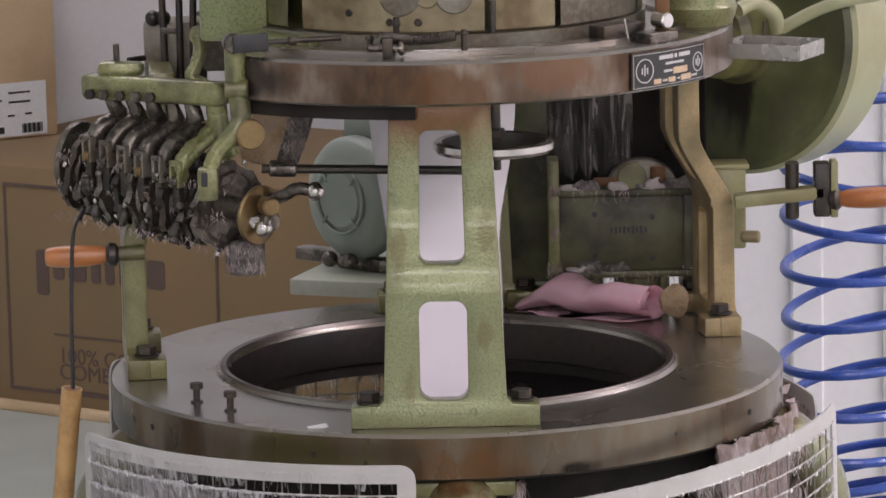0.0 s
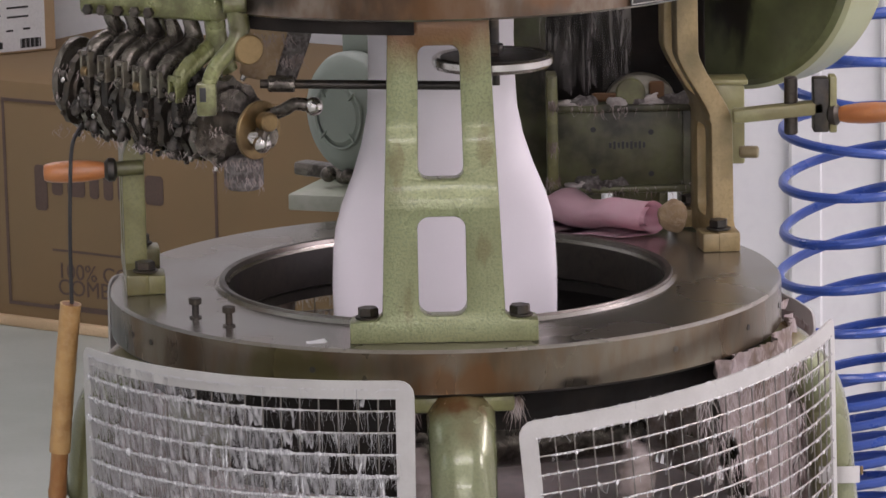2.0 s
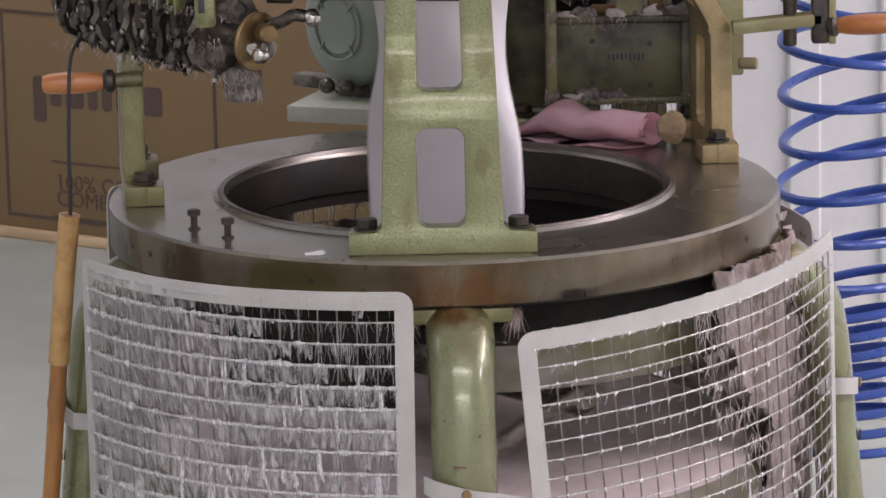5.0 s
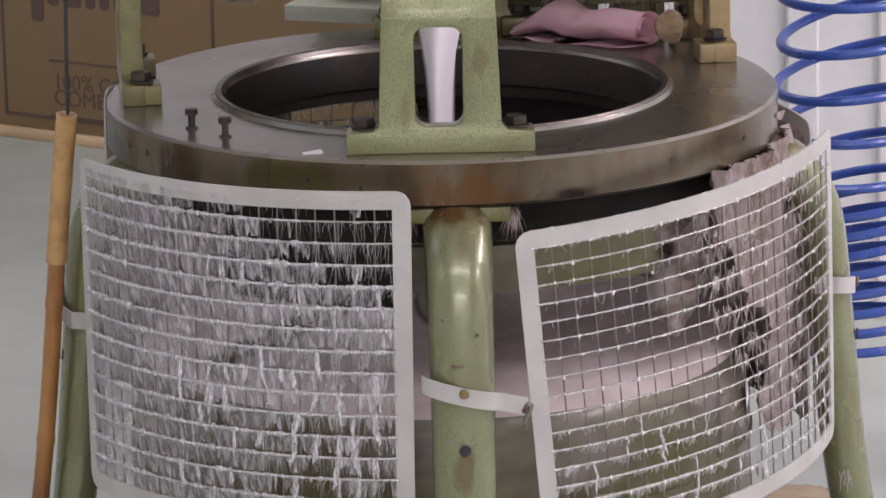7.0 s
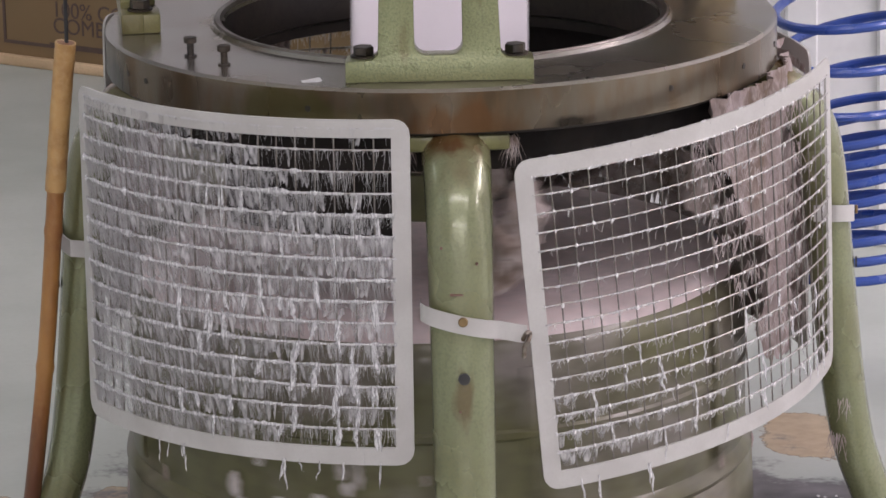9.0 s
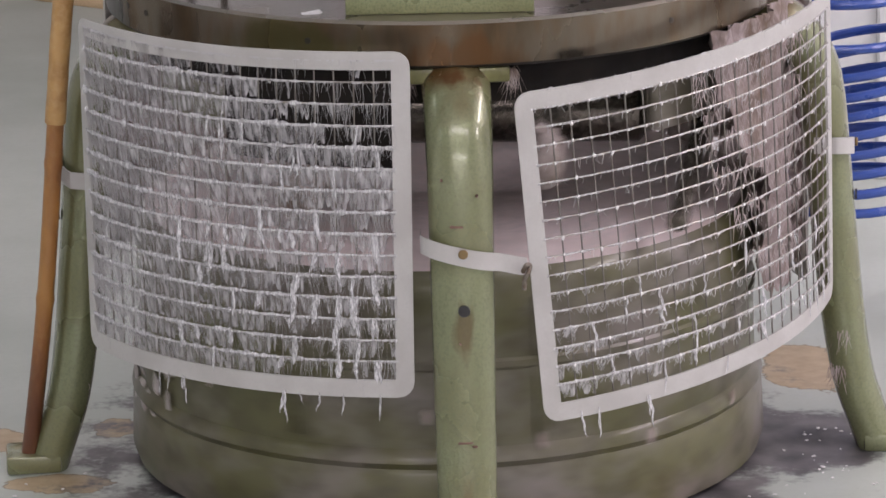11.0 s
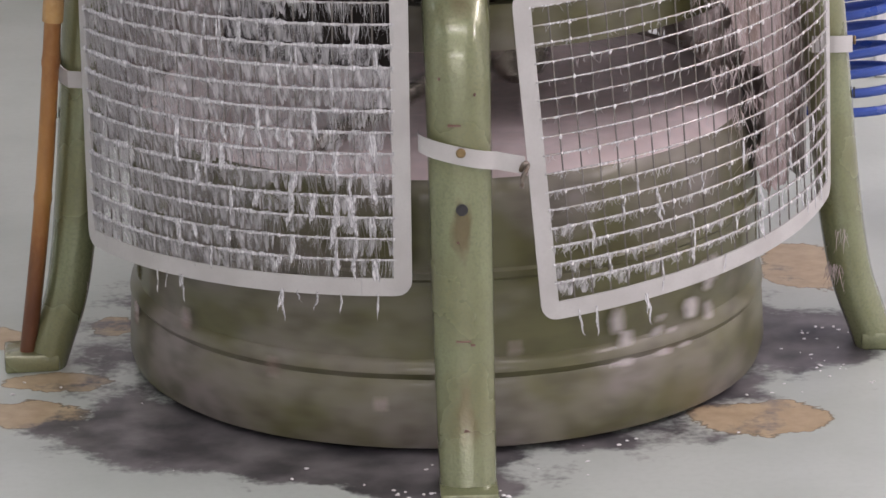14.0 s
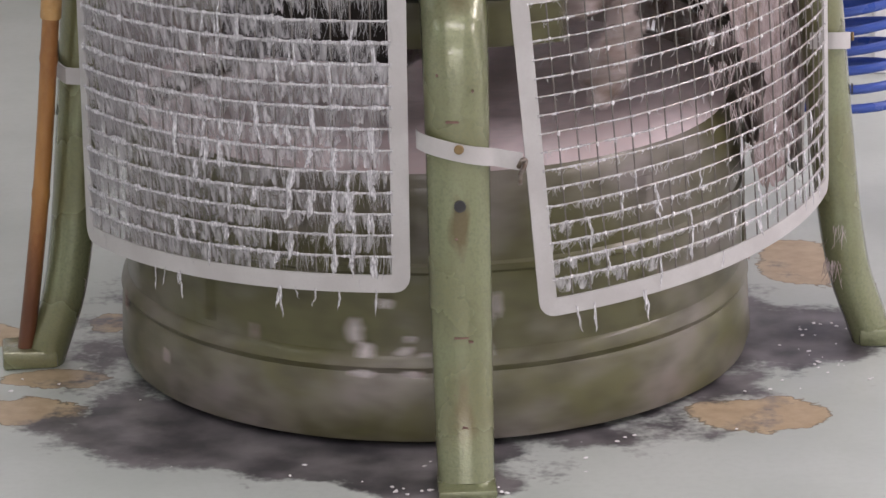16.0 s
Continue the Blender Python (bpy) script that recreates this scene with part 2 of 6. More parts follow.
def spot(m, color, centre, size, amount=0.85, scale=22.0, stretch=(1, 1, 0.35)):
    """A ragged patch of colour of its own shape about one place; size is its half width along x, y and z."""
    nt, L = m.node_tree, m.node_tree.links
    b = nt.nodes["Principled BSDF"]
    old = b.inputs["Base Color"].links[0].from_socket
    co = nt.nodes.new("ShaderNodeTexCoord")
    mp = nt.nodes.new("ShaderNodeMapping")
    mp.inputs["Scale"].default_value = stretch
    L.new(co.outputs["Object"], mp.inputs["Vector"])
    n = nt.nodes.new("ShaderNodeTexNoise")
    n.inputs["Scale"].default_value, n.inputs["Detail"].default_value = scale, 7
    L.new(mp.outputs["Vector"], n.inputs["Vector"])
    away = nt.nodes.new("ShaderNodeVectorMath")
    away.operation = "SUBTRACT"
    L.new(co.outputs["Object"], away.inputs[0])
    away.inputs[1].default_value = centre
    part_of = nt.nodes.new("ShaderNodeVectorMath")
    part_of.operation = "DIVIDE"
    L.new(away.outputs[0], part_of.inputs[0])
    part_of.inputs[1].default_value = size
    far = nt.nodes.new("ShaderNodeVectorMath")
    far.operation = "LENGTH"
    L.new(part_of.outputs[0], far.inputs[0])
    r = nt.nodes.new("ShaderNodeMapRange")
    r.inputs["From Min"].default_value, r.inputs["From Max"].default_value = 1.15, 0.1
    r.inputs["To Min"].default_value, r.inputs["To Max"].default_value = -0.55, 0.3
    L.new(far.outputs["Value"], r.inputs["Value"])
    add_up = nt.nodes.new("ShaderNodeMath")
    L.new(n.outputs["Fac"], add_up.inputs[0])
    L.new(r.outputs["Result"], add_up.inputs[1])
    cut = nt.nodes.new("ShaderNodeMapRange")
    cut.inputs["From Min"].default_value, cut.inputs["From Max"].default_value, cut.inputs["To Max"].default_value = 0.40, 0.62, amount
    L.new(add_up.outputs[0], cut.inputs["Value"])
    x = nt.nodes.new("ShaderNodeMix")
    x.data_type = "RGBA"
    L.new(cut.outputs["Result"], x.inputs["Factor"])
    L.new(old, x.inputs["A"])
    x.inputs["B"].default_value = (*color, 1)
    L.new(x.outputs["Result"], b.inputs["Base Color"])
    return m


RUST, NEAR_BLACK, OLIVE = (0.105, 0.048, 0.014), (0.018, 0.015, 0.012), (0.085, 0.075, 0.025)
# Rust is real; the dark left of each rim is reflection put into the colour.
spot(STEEL_RIM, OLIVE, (-0.20, -0.41, 0.66), (0.20, 0.2, 0.06), 0.8)
spot(STEEL_RIM, RUST, (0.02, -0.45, 0.655), (0.15, 0.1, 0.05), 0.8, 34.0)
spot(STEEL_RIM, NEAR_BLACK, (-0.43, -0.10, 0.65), (0.12, 0.2, 0.05), 0.85)
spot(STEEL_RIM, NEAR_BLACK, (0.16, -0.42, 0.648), (0.05, 0.1, 0.02), 0.8)
spot(UPPER_RIM, RUST, (0.01, -0.387, 1.115), (0.12, 0.1, 0.07), 0.75, 34.0)
spot(UPPER_RIM, (0.20, 0.10, 0.05), (0.13, -0.36, 1.14), (0.12, 0.1, 0.05), 0.7)
spot(UPPER_RIM, NEAR_BLACK, (-0.24, -0.30, 1.13), (0.11, 0.1, 0.06), 0.8)
for px, pz in ((0.0, 0.10), (-0.045, 0.05), (0.05, 0.12), (0.055, 0.24), (-0.055, 0.22)):
    spot(GREEN_POST, (0.10, 0.065, 0.018), (px, 0.02, pz), (0.02, 0.1, 0.05), 0.45, 90.0)
spot(GREEN_POST, (0.14, 0.065, 0.016), (0.0, 0.06, 0.395), (0.10, 0.12, 0.05), 0.95, 34.0)
spot(GREEN_LEG, (0.10, 0.06, 0.016), (0.018, -0.555, 0.33), (0.022, 0.05, 0.09), 0.75, 40.0)
spot(GREEN_LEG, (0.12, 0.085, 0.03), (0.018, -0.57, 0.10), (0.03, 0.06, 0.10), 0.55, 60.0)
spot(GREEN_LEG, RUST, (0.015, -0.44, 0.625), (0.06, 0.06, 0.028), 0.95, 40.0)
spot(GREEN_WHEEL, NEAR_BLACK, (0.405, 0.40, 0.99), (0.075, 0.12, 0.13), 0.97, 26.0)
spot(GREEN_WHEEL, (0.05, 0.05, 0.022), (0.35, 0.45, 1.02), (0.08, 0.12, 0.16), 0.8, 12.0)


def floor_material():
    """Pale green floor paint, scuffed, flaked off to tan screed in places, with a dusty dark ring under the machine."""
    m = mat("pale_green_floor_paint", (0.47, 0.505, 0.46), 0.38, 0.0, (0.36, 0.40, 0.35), 3, 0.5, (0.38, 0.42, 0.37), 90, 0.25, 0.06)
    nt, L = m.node_tree, m.node_tree.links
    b = nt.nodes["Principled BSDF"]
    old = b.inputs["Base Color"].links[0].from_socket
    g = nt.nodes.new("ShaderNodeNewGeometry")

    def node(kind, *ins, op=None):
        n = nt.nodes.new(kind)
        if op:
            n.operation = op
        for i, v in enumerate(ins):
            if v is None:
                continue
            if hasattr(v, "is_output"):
                L.new(v, n.inputs[i])
            else:
                n.inputs[i].default_value = v
        return n

    def noise_at(s, detail=6.0):
        n = nt.nodes.new("ShaderNodeTexNoise")
        n.inputs["Scale"].default_value, n.inputs["Detail"].default_value = s, detail
        L.new(g.outputs["Position"], n.inputs["Vector"])
        return n.outputs["Fac"]

    def blob(x, y, rx, ry):
        """0 in the middle, 1 at the edge of an oval patch."""
        v = node("ShaderNodeVectorMath", g.outputs["Position"], (-x, -y, 0), op="ADD").outputs[0]
        v = node("ShaderNodeVectorMath", v, (1 / rx, 1 / ry, 0), op="MULTIPLY").outputs[0]
        return node("ShaderNodeVectorMath", v, op="LENGTH").outputs["Value"]

    def mask(dist, rough, edge, width):
        a = node("ShaderNodeMath", noise_at(rough, 9.0), 0.5, op="SUBTRACT").outputs[0]
        a = node("ShaderNodeMath", a, 1.0, op="MULTIPLY").outputs[0]
        c = node("ShaderNodeMath", noise_at(95.0, 4.0), 0.5, op="SUBTRACT").outputs[0]
        c = node("ShaderNodeMath", c, 0.28, op="MULTIPLY").outputs[0]
        a = node("ShaderNodeMath", a, c, op="ADD").outputs[0]
        d = node("ShaderNodeMath", dist, a, op="ADD").outputs[0]
        r = nt.nodes.new("ShaderNodeMapRange")
        r.inputs["From Min"].default_value, r.inputs["From Max"].default_value = edge + width, edge
        L.new(d, r.inputs["Value"])
        return r.outputs["Result"]

    def over(fac, a, c2):
        x = nt.nodes.new("ShaderNodeMix")
        x.data_type = "RGBA"
        L.new(fac, x.inputs["Factor"])
        L.new(a, x.inputs["A"])
        if isinstance(c2, tuple):
            x.inputs["B"].default_value = (*c2, 1)
        else:
            L.new(c2, x.inputs["B"])
        return x.outputs["Result"]

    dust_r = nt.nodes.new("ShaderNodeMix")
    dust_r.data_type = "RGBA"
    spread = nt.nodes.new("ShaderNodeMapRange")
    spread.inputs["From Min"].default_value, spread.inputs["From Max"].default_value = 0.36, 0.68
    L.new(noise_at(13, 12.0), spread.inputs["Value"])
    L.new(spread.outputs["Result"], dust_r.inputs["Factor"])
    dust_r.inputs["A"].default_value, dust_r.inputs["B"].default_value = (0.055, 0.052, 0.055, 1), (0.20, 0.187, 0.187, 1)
    tan_r = nt.nodes.new("ShaderNodeMix")
    tan_r.data_type = "RGBA"
    L.new(noise_at(38, 8.0), tan_r.inputs["Factor"])
    tan_r.inputs["A"].default_value, tan_r.inputs["B"].default_value = (0.28, 0.19, 0.10, 1), (0.58, 0.47, 0.31, 1)
    col = old
    for x, y, rx, ry in FLAKES:
        col = over(mask(blob(x, y, rx, ry), 14, 0.79, 0.03), col, (0.20, 0.16, 0.10))
        col = over(mask(blob(x, y, rx, ry), 14, 0.75, 0.03), col, tan_r.outputs["Result"])
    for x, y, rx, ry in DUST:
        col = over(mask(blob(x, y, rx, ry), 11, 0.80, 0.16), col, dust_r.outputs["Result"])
    L.new(col, b.inputs["Base Color"])
    return m


FLAKES = [(-0.56, -0.27, 0.09, 0.07), (-0.53, -0.14, 0.09, 0.05), (0.41, -0.34, 0.11, 0.09), (-0.47, 0.10, 0.05, 0.05), (0.52, 0.32, 0.08, 0.14), (0.63, -0.30, 0.06, 0.05), (-0.64, 0.05, 0.09, 0.06)]
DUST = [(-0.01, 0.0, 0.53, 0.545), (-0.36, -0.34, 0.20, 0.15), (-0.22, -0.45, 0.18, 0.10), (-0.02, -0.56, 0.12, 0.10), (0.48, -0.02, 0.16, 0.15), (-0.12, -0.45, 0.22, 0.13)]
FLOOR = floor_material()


# ---- geometry helpers ----
def put(bm, M):
    bmesh.ops.transform(bm, matrix=M, verts=bm.verts)
    return bm


def add(bm, other, M=None):
    """Joins the bmesh other into bm."""
    tmp = bpy.data.meshes.new("tmp")
    if M is not None:
        put(other, M)
    other.to_mesh(tmp)
    other.free()
    bm.from_mesh(tmp)
    bpy.data.meshes.remove(tmp)
    return bm


def block(sx, sy, sz, x=0, y=0, z=0, bevel=0.002, seg=2):
    bm = bmesh.new()
    bmesh.ops.create_cube(bm, size=1, matrix=Matrix.Translation((x, y, z)) @ Matrix.Diagonal((sx, sy, sz, 1)))
    if bevel:
        bmesh.ops.bevel(bm, geom=list(bm.edges), offset=bevel, segments=seg, affect="EDGES", profile=0.5)
    return bm


def lathe(profile, seg=64, closed=False, arc=None):
    """Turns (radius, height) pairs round z."""
    bm = bmesh.new()
    full = arc is None
    a0, a1 = (0, 2 * math.pi) if full else (radians(arc[0]), radians(arc[1]))
    n = seg if full else seg + 1
    rings = []
    for i in range(n):
        a = a0 + (a1 - a0) * i / seg
        rings.append([bm.verts.new((r * math.cos(a), r * math.sin(a), z)) for r, z in profile])
    m = len(profile)
    for i in range(seg):
        A, B = rings[i], rings[(i + 1) % n]
        for j in range(m if closed else m - 1):
            k = (j + 1) % m
            try:
                bm.faces.new((A[j], B[j], B[k], A[k]))
            except ValueError:
                pass
    bmesh.ops.remove_doubles(bm, verts=bm.verts, dist=1e-6)
    bmesh.ops.recalc_face_normals(bm, faces=bm.faces)
    return bm


def rod(r, h, seg=20, bevel=0.0, r2=None):
    """An upright round bar from z 0 to h, with broken edges."""
    r2 = r if r2 is None else r2
    b = min(bevel, r * 0.9, h * 0.45)
    prof = [(0, 0), (r - b, 0), (r, b), (r2, h - b), (r2 - b, h), (0, h)] if b else [(0, 0), (r, 0), (r2, h), (0, h)]
    return lathe(prof, seg)


def aim(p, q):
    """The pose at p whose z axis looks at q."""
    d = Vector(q) - Vector(p)
    return Matrix.Translation(p) @ d.to_track_quat("Z", "Y").to_matrix().to_4x4()


def bar(p, q, r, seg=14, bevel=0.0):
    return put(rod(r, (Vector(q) - Vector(p)).length, seg, bevel), aim(p, q))


def tube(points, r, seg=12, caps=True, radii=None):
    bm = bmesh.new()
    P = [Vector(p) for p in points]
    rings, up = [], None
    for i, p in enumerate(P):
        d = (P[min(i + 1, len(P) - 1)] - P[max(i - 1, 0)]).normalized()
        if up is None:
            up = Vector((0, 0, 1)) if abs(d.z) < 0.9 else Vector((0, 1, 0))
        s = d.cross(up).normalized()
        up = s.cross(d).normalized()
        rr = radii[i] if radii else r
        rings.append([bm.verts.new(p + rr * (math.cos(a) * s + math.sin(a) * up)) for a in [2 * math.pi * k / seg for k in range(seg)]])
    for A, B in zip(rings, rings[1:]):
        for k in range(seg):
            bm.faces.new((A[k], A[(k + 1) % seg], B[(k + 1) % seg], B[k]))
    if caps:
        bm.faces.new(rings[0][::-1])
        bm.faces.new(rings[-1])
    bmesh.ops.recalc_face_normals(bm, faces=bm.faces)
    return bm


def smooth_path(points, n=8):
    P = [Vector(p) for p in points]
    P = [2 * P[0] - P[1]] + P + [2 * P[-1] - P[-2]]
    out = []
    for i in range(1, len(P) - 2):
        a, b, c, d = P[i - 1:i + 3]
        for k in range(n):
            t = k / n
            out.append(0.5 * (2 * b + (c - a) * t + (2 * a - 5 * b + 4 * c - d) * t * t + (3 * b - a - 3 * c + d) * t ** 3))
    return out + [P[-2]]


def slab(outline, depth, bevel=0.003, holes=()):
    """A plate cut in the x-z plane, from y 0 back to depth, with holes through it."""
    bm = bmesh.new()
    edges = []
    for loop in (outline, *holes):
        vs = [bm.verts.new((x, 0, z)) for x, z in loop]
        edges += [bm.edges.new((a, b)) for a, b in zip(vs, vs[1:] + vs[:1])]
    bmesh.ops.triangle_fill(bm, use_beauty=True, use_dissolve=False, edges=edges)
    bmesh.ops.dissolve_limit(bm, angle_limit=0.01, verts=bm.verts, edges=bm.edges)
    r = bmesh.ops.extrude_face_region(bm, geom=list(bm.faces))
    bmesh.ops.translate(bm, vec=(0, depth, 0), verts=[v for v in r["geom"] if isinstance(v, bmesh.types.BMVert)])
    bmesh.ops.recalc_face_normals(bm, faces=bm.faces)
    if bevel:
        es = [e for e in bm.edges if len(e.link_faces) == 2 and e.calc_face_angle(0) > 0.9]
        bmesh.ops.bevel(bm, geom=es, offset=bevel, segments=2, affect="EDGES", profile=0.5)
    return bm


def round_rect(x0, z0, x1, z1, r, n=5):
    out = []
    for cx, cz, a in ((x1 - r, z1 - r, 0), (x0 + r, z1 - r, 90), (x0 + r, z0 + r, 180), (x1 - r, z0 + r, 270)):
        out += [(cx + r * math.cos(radians(a + 90 * k / n)), cz + r * math.sin(radians(a + 90 * k / n))) for k in range(n + 1)]
    return out


def hexagon(r, h, bevel=0.0012):
    return rod(r, h, 6, bevel)


def link(name, bm, material, smooth=35):
    me = bpy.data.meshes.new(name)
    bm.to_mesh(me)
    bm.free()
    me.materials.append(material)
    if smooth:
        me.shade_smooth()
        me.set_sharp_from_angle(angle=radians(smooth))
    return new(name, me)


def part(name, bm, material, parent, label="", smooth=35):
    ob = link(name, bm, material, smooth)
    ob.parent = parent
    if label:
        ob["label"] = label
    return ob


def thing(name, label, category, m=None, group="", kind=""):
    ob = new(name)
    ob.empty_display_size = 0.05
    if m is not None:
        ob.matrix_world = m
    return tagged(ob, label, category, group, kind)


def solid(name, bm, material, label, category="", kind="", group="", smooth=35):
    return tagged(link(name, bm, material, smooth), label, category, group, kind)


def wobble(bm, amount, scale, seed=0.0):
    """Uneven surface of hand-worked or soft things."""
    off = Vector((seed, seed * 1.7, seed * 2.3))
    for v in bm.verts:
        v.co += amount * noise.noise_vector(v.co * scale + off)
    return bm


def polar(r, az, z=0.0):
    return Vector((r * math.cos(radians(az)), r * math.sin(radians(az)), z))


ZR = 0.70      # top of the lower ring plate
ZU = 1.102     # underside of the upper plate


# ---- the hall ----
def hall():
    fl = block(9.0, 13.0, 0.1, 0.0, -0.5, -0.05, 0)
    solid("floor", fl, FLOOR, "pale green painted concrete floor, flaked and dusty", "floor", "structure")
    solid("wall_north", block(5.0, 0.12, 3.5, -2.0, 3.76, 1.75, 0), WALL, "white painted hall wall", "wall", "structure")
    part_wall = block(4.4, 0.08, 3.5, 2.3, 1.42, 1.75, 0)
    w = solid("wall_partition", part_wall, WALL, "white ribbed panel wall behind the machine", "wall", "structure")
    for i in range(28):
        bm = block(0.055, 0.014, 3.5, 0.14 + i * 0.155, 1.373, 1.75, 0.004, 1)
        part("rib", bm, WALL, w)
    solid("wall_west", block(0.12, 13.0, 3.5, -4.5, -0.5, 1.75, 0), WALL, "white painted hall wall", "wall", "structure")
    solid("wall_east", block(0.12, 13.0, 3.5, 4.5, -0.5, 1.75, 0), WALL, "white painted hall wall", "wall", "structure")
    solid("wall_south", block(9.0, 0.12, 3.5, 0, -7.0, 1.75, 0), WALL, "white painted hall wall", "wall", "structure")
    solid("ceiling", block(9.2, 13.2, 0.1, 0, -0.5, 3.55, 0), WALL, "white painted ceiling", "ceiling", "structure")


hall()


def words(parent, text, size, M, material, name="lettering"):
    cu = bpy.data.curves.new(name, "FONT")
    cu.body, cu.size, cu.extrude = text, size, 0.0004
    tmp = bpy.data.objects.new("tmp", cu)
    scene.collection.objects.link(tmp)
    dg = bpy.context.evaluated_depsgraph_get()
    me = bpy.data.meshes.new_from_object(tmp.evaluated_get(dg))
    bpy.data.objects.remove(tmp)
    me.transform(M)
    me.materials.clear()
    me.materials.append(material)
    ob = new(name, me)
    ob.parent = parent
    return ob


def thing_part(name, parent):
    ob = new(name)
    ob.parent = parent
    return ob


# ---- boxes behind the machine ----
def cartons():
    low = thing("cardboard_box", "large brown cardboard carton with dark printed lettering on the floor", "box", pose(-1.12, 3.13, 0, 0, 0, -33))
    L, H = 1.25, 0.515
    part("carton", block(L, 0.7, H, L / 2, 0.35, H / 2, 0.006), CARD, low)
    up = Matrix.Rotation(radians(90), 4, "X")
    # printed border of the front face
    for x0, z0, x1, z1 in ((0.255, 0.472, 0.797, 0.479), (0.255, 0.05, 0.262, 0.472), (0.79, 0.05, 0.797, 0.479), (0.255, 0.045, 0.797, 0.052)):
        part("printed_line", block(x1 - x0, 0.0012, z1 - z0, (x0 + x1) / 2, -0.0012, (z0 + z1) / 2, 0), CARD_INK, low)
    for z in (0.158, 0.042):
        part("printed_line", block(0.36, 0.0012, 0.0045, 0.375 + 0.18, -0.0012, z + 0.012, 0), CARD_INK, low)
    words(low, "100% CO", 0.047, Matrix.Translation((0.385, -0.0014, 0.112)) @ up, CARD_INK)
    words(low, "COMBE", 0.047, Matrix.Translation((0.385, -0.0014, 0.078)) @ up, CARD_INK)
    part("bottom_flap", block(L, 0.018, 0.022, L / 2, -0.006, 0.011, 0.004), CARD_LIGHT, low, "paler folded bottom edge")
    # the maker's mark as plain rounded strokes with a shadow
    mark = thing_part("printed_mark", low)
    x = 0.335
    for w, z0, z1 in ((0.032, 0.25, 0.345), (0.028, 0.285, 0.345), (0.045, 0.285, 0.345), (0.024, 0.285, 0.345), (0.024, 0.285, 0.345), (0.024, 0.285, 0.345), (0.022, 0.285, 0.37), (0.045, 0.285, 0.345)):
        part("stroke", put(slab(round_rect(x, z0, x + w, z1, 0.009), 0.0012, 0), Matrix.Translation((0, -0.0015, 0))), CARD_INK, mark)
        x += w + 0.012
    top = thing("cardboard_box", "brown cardboard carton with a white label, stacked on another", "box", pose(-1.171, 3.19, H, 0, 0, 30))
    part("carton", block(0.40, 0.32, 0.45, 0.20, 0.16, 0.225, 0.006), CARD_LIGHT, top)
    lab = part("label_sheet", block(0.16, 0.0012, 0.115, 0.293, -0.001, 0.064, 0), PAPER, top, "white paper label")
    for k in range(14):
        part("barcode_bar", block(0.0012 + 0.0015 * (k % 3), 0.001, 0.02, 0.315 + 0.0035 * k, -0.0022, 0.022, 0), INK, lab)
    for k, (x, z, w) in enumerate(((0.60, 0.12, 0.03), (0.66, 0.115, 0.05), (0.60, 0.1, 0.04), (0.66, 0.095, 0.05), (0.6, 0.066, 0.02), (0.64, 0.066, 0.016), (0.68, 0.068, 0.016), (0.60, 0.036, 0.045))):
        part("printed_line", block(w, 0.001, 0.004 if k < 7 else 0.014, x - 0.35, -0.0022, z - 0.015, 0), INK, lab)


cartons()


# ---- the frame of the machine ----
machine = thing("knitting_machine", "green circular knitting machine frame with oily steel plates on four legs", "knitting machine")
LEGS = (-88, -4, 92, 186)


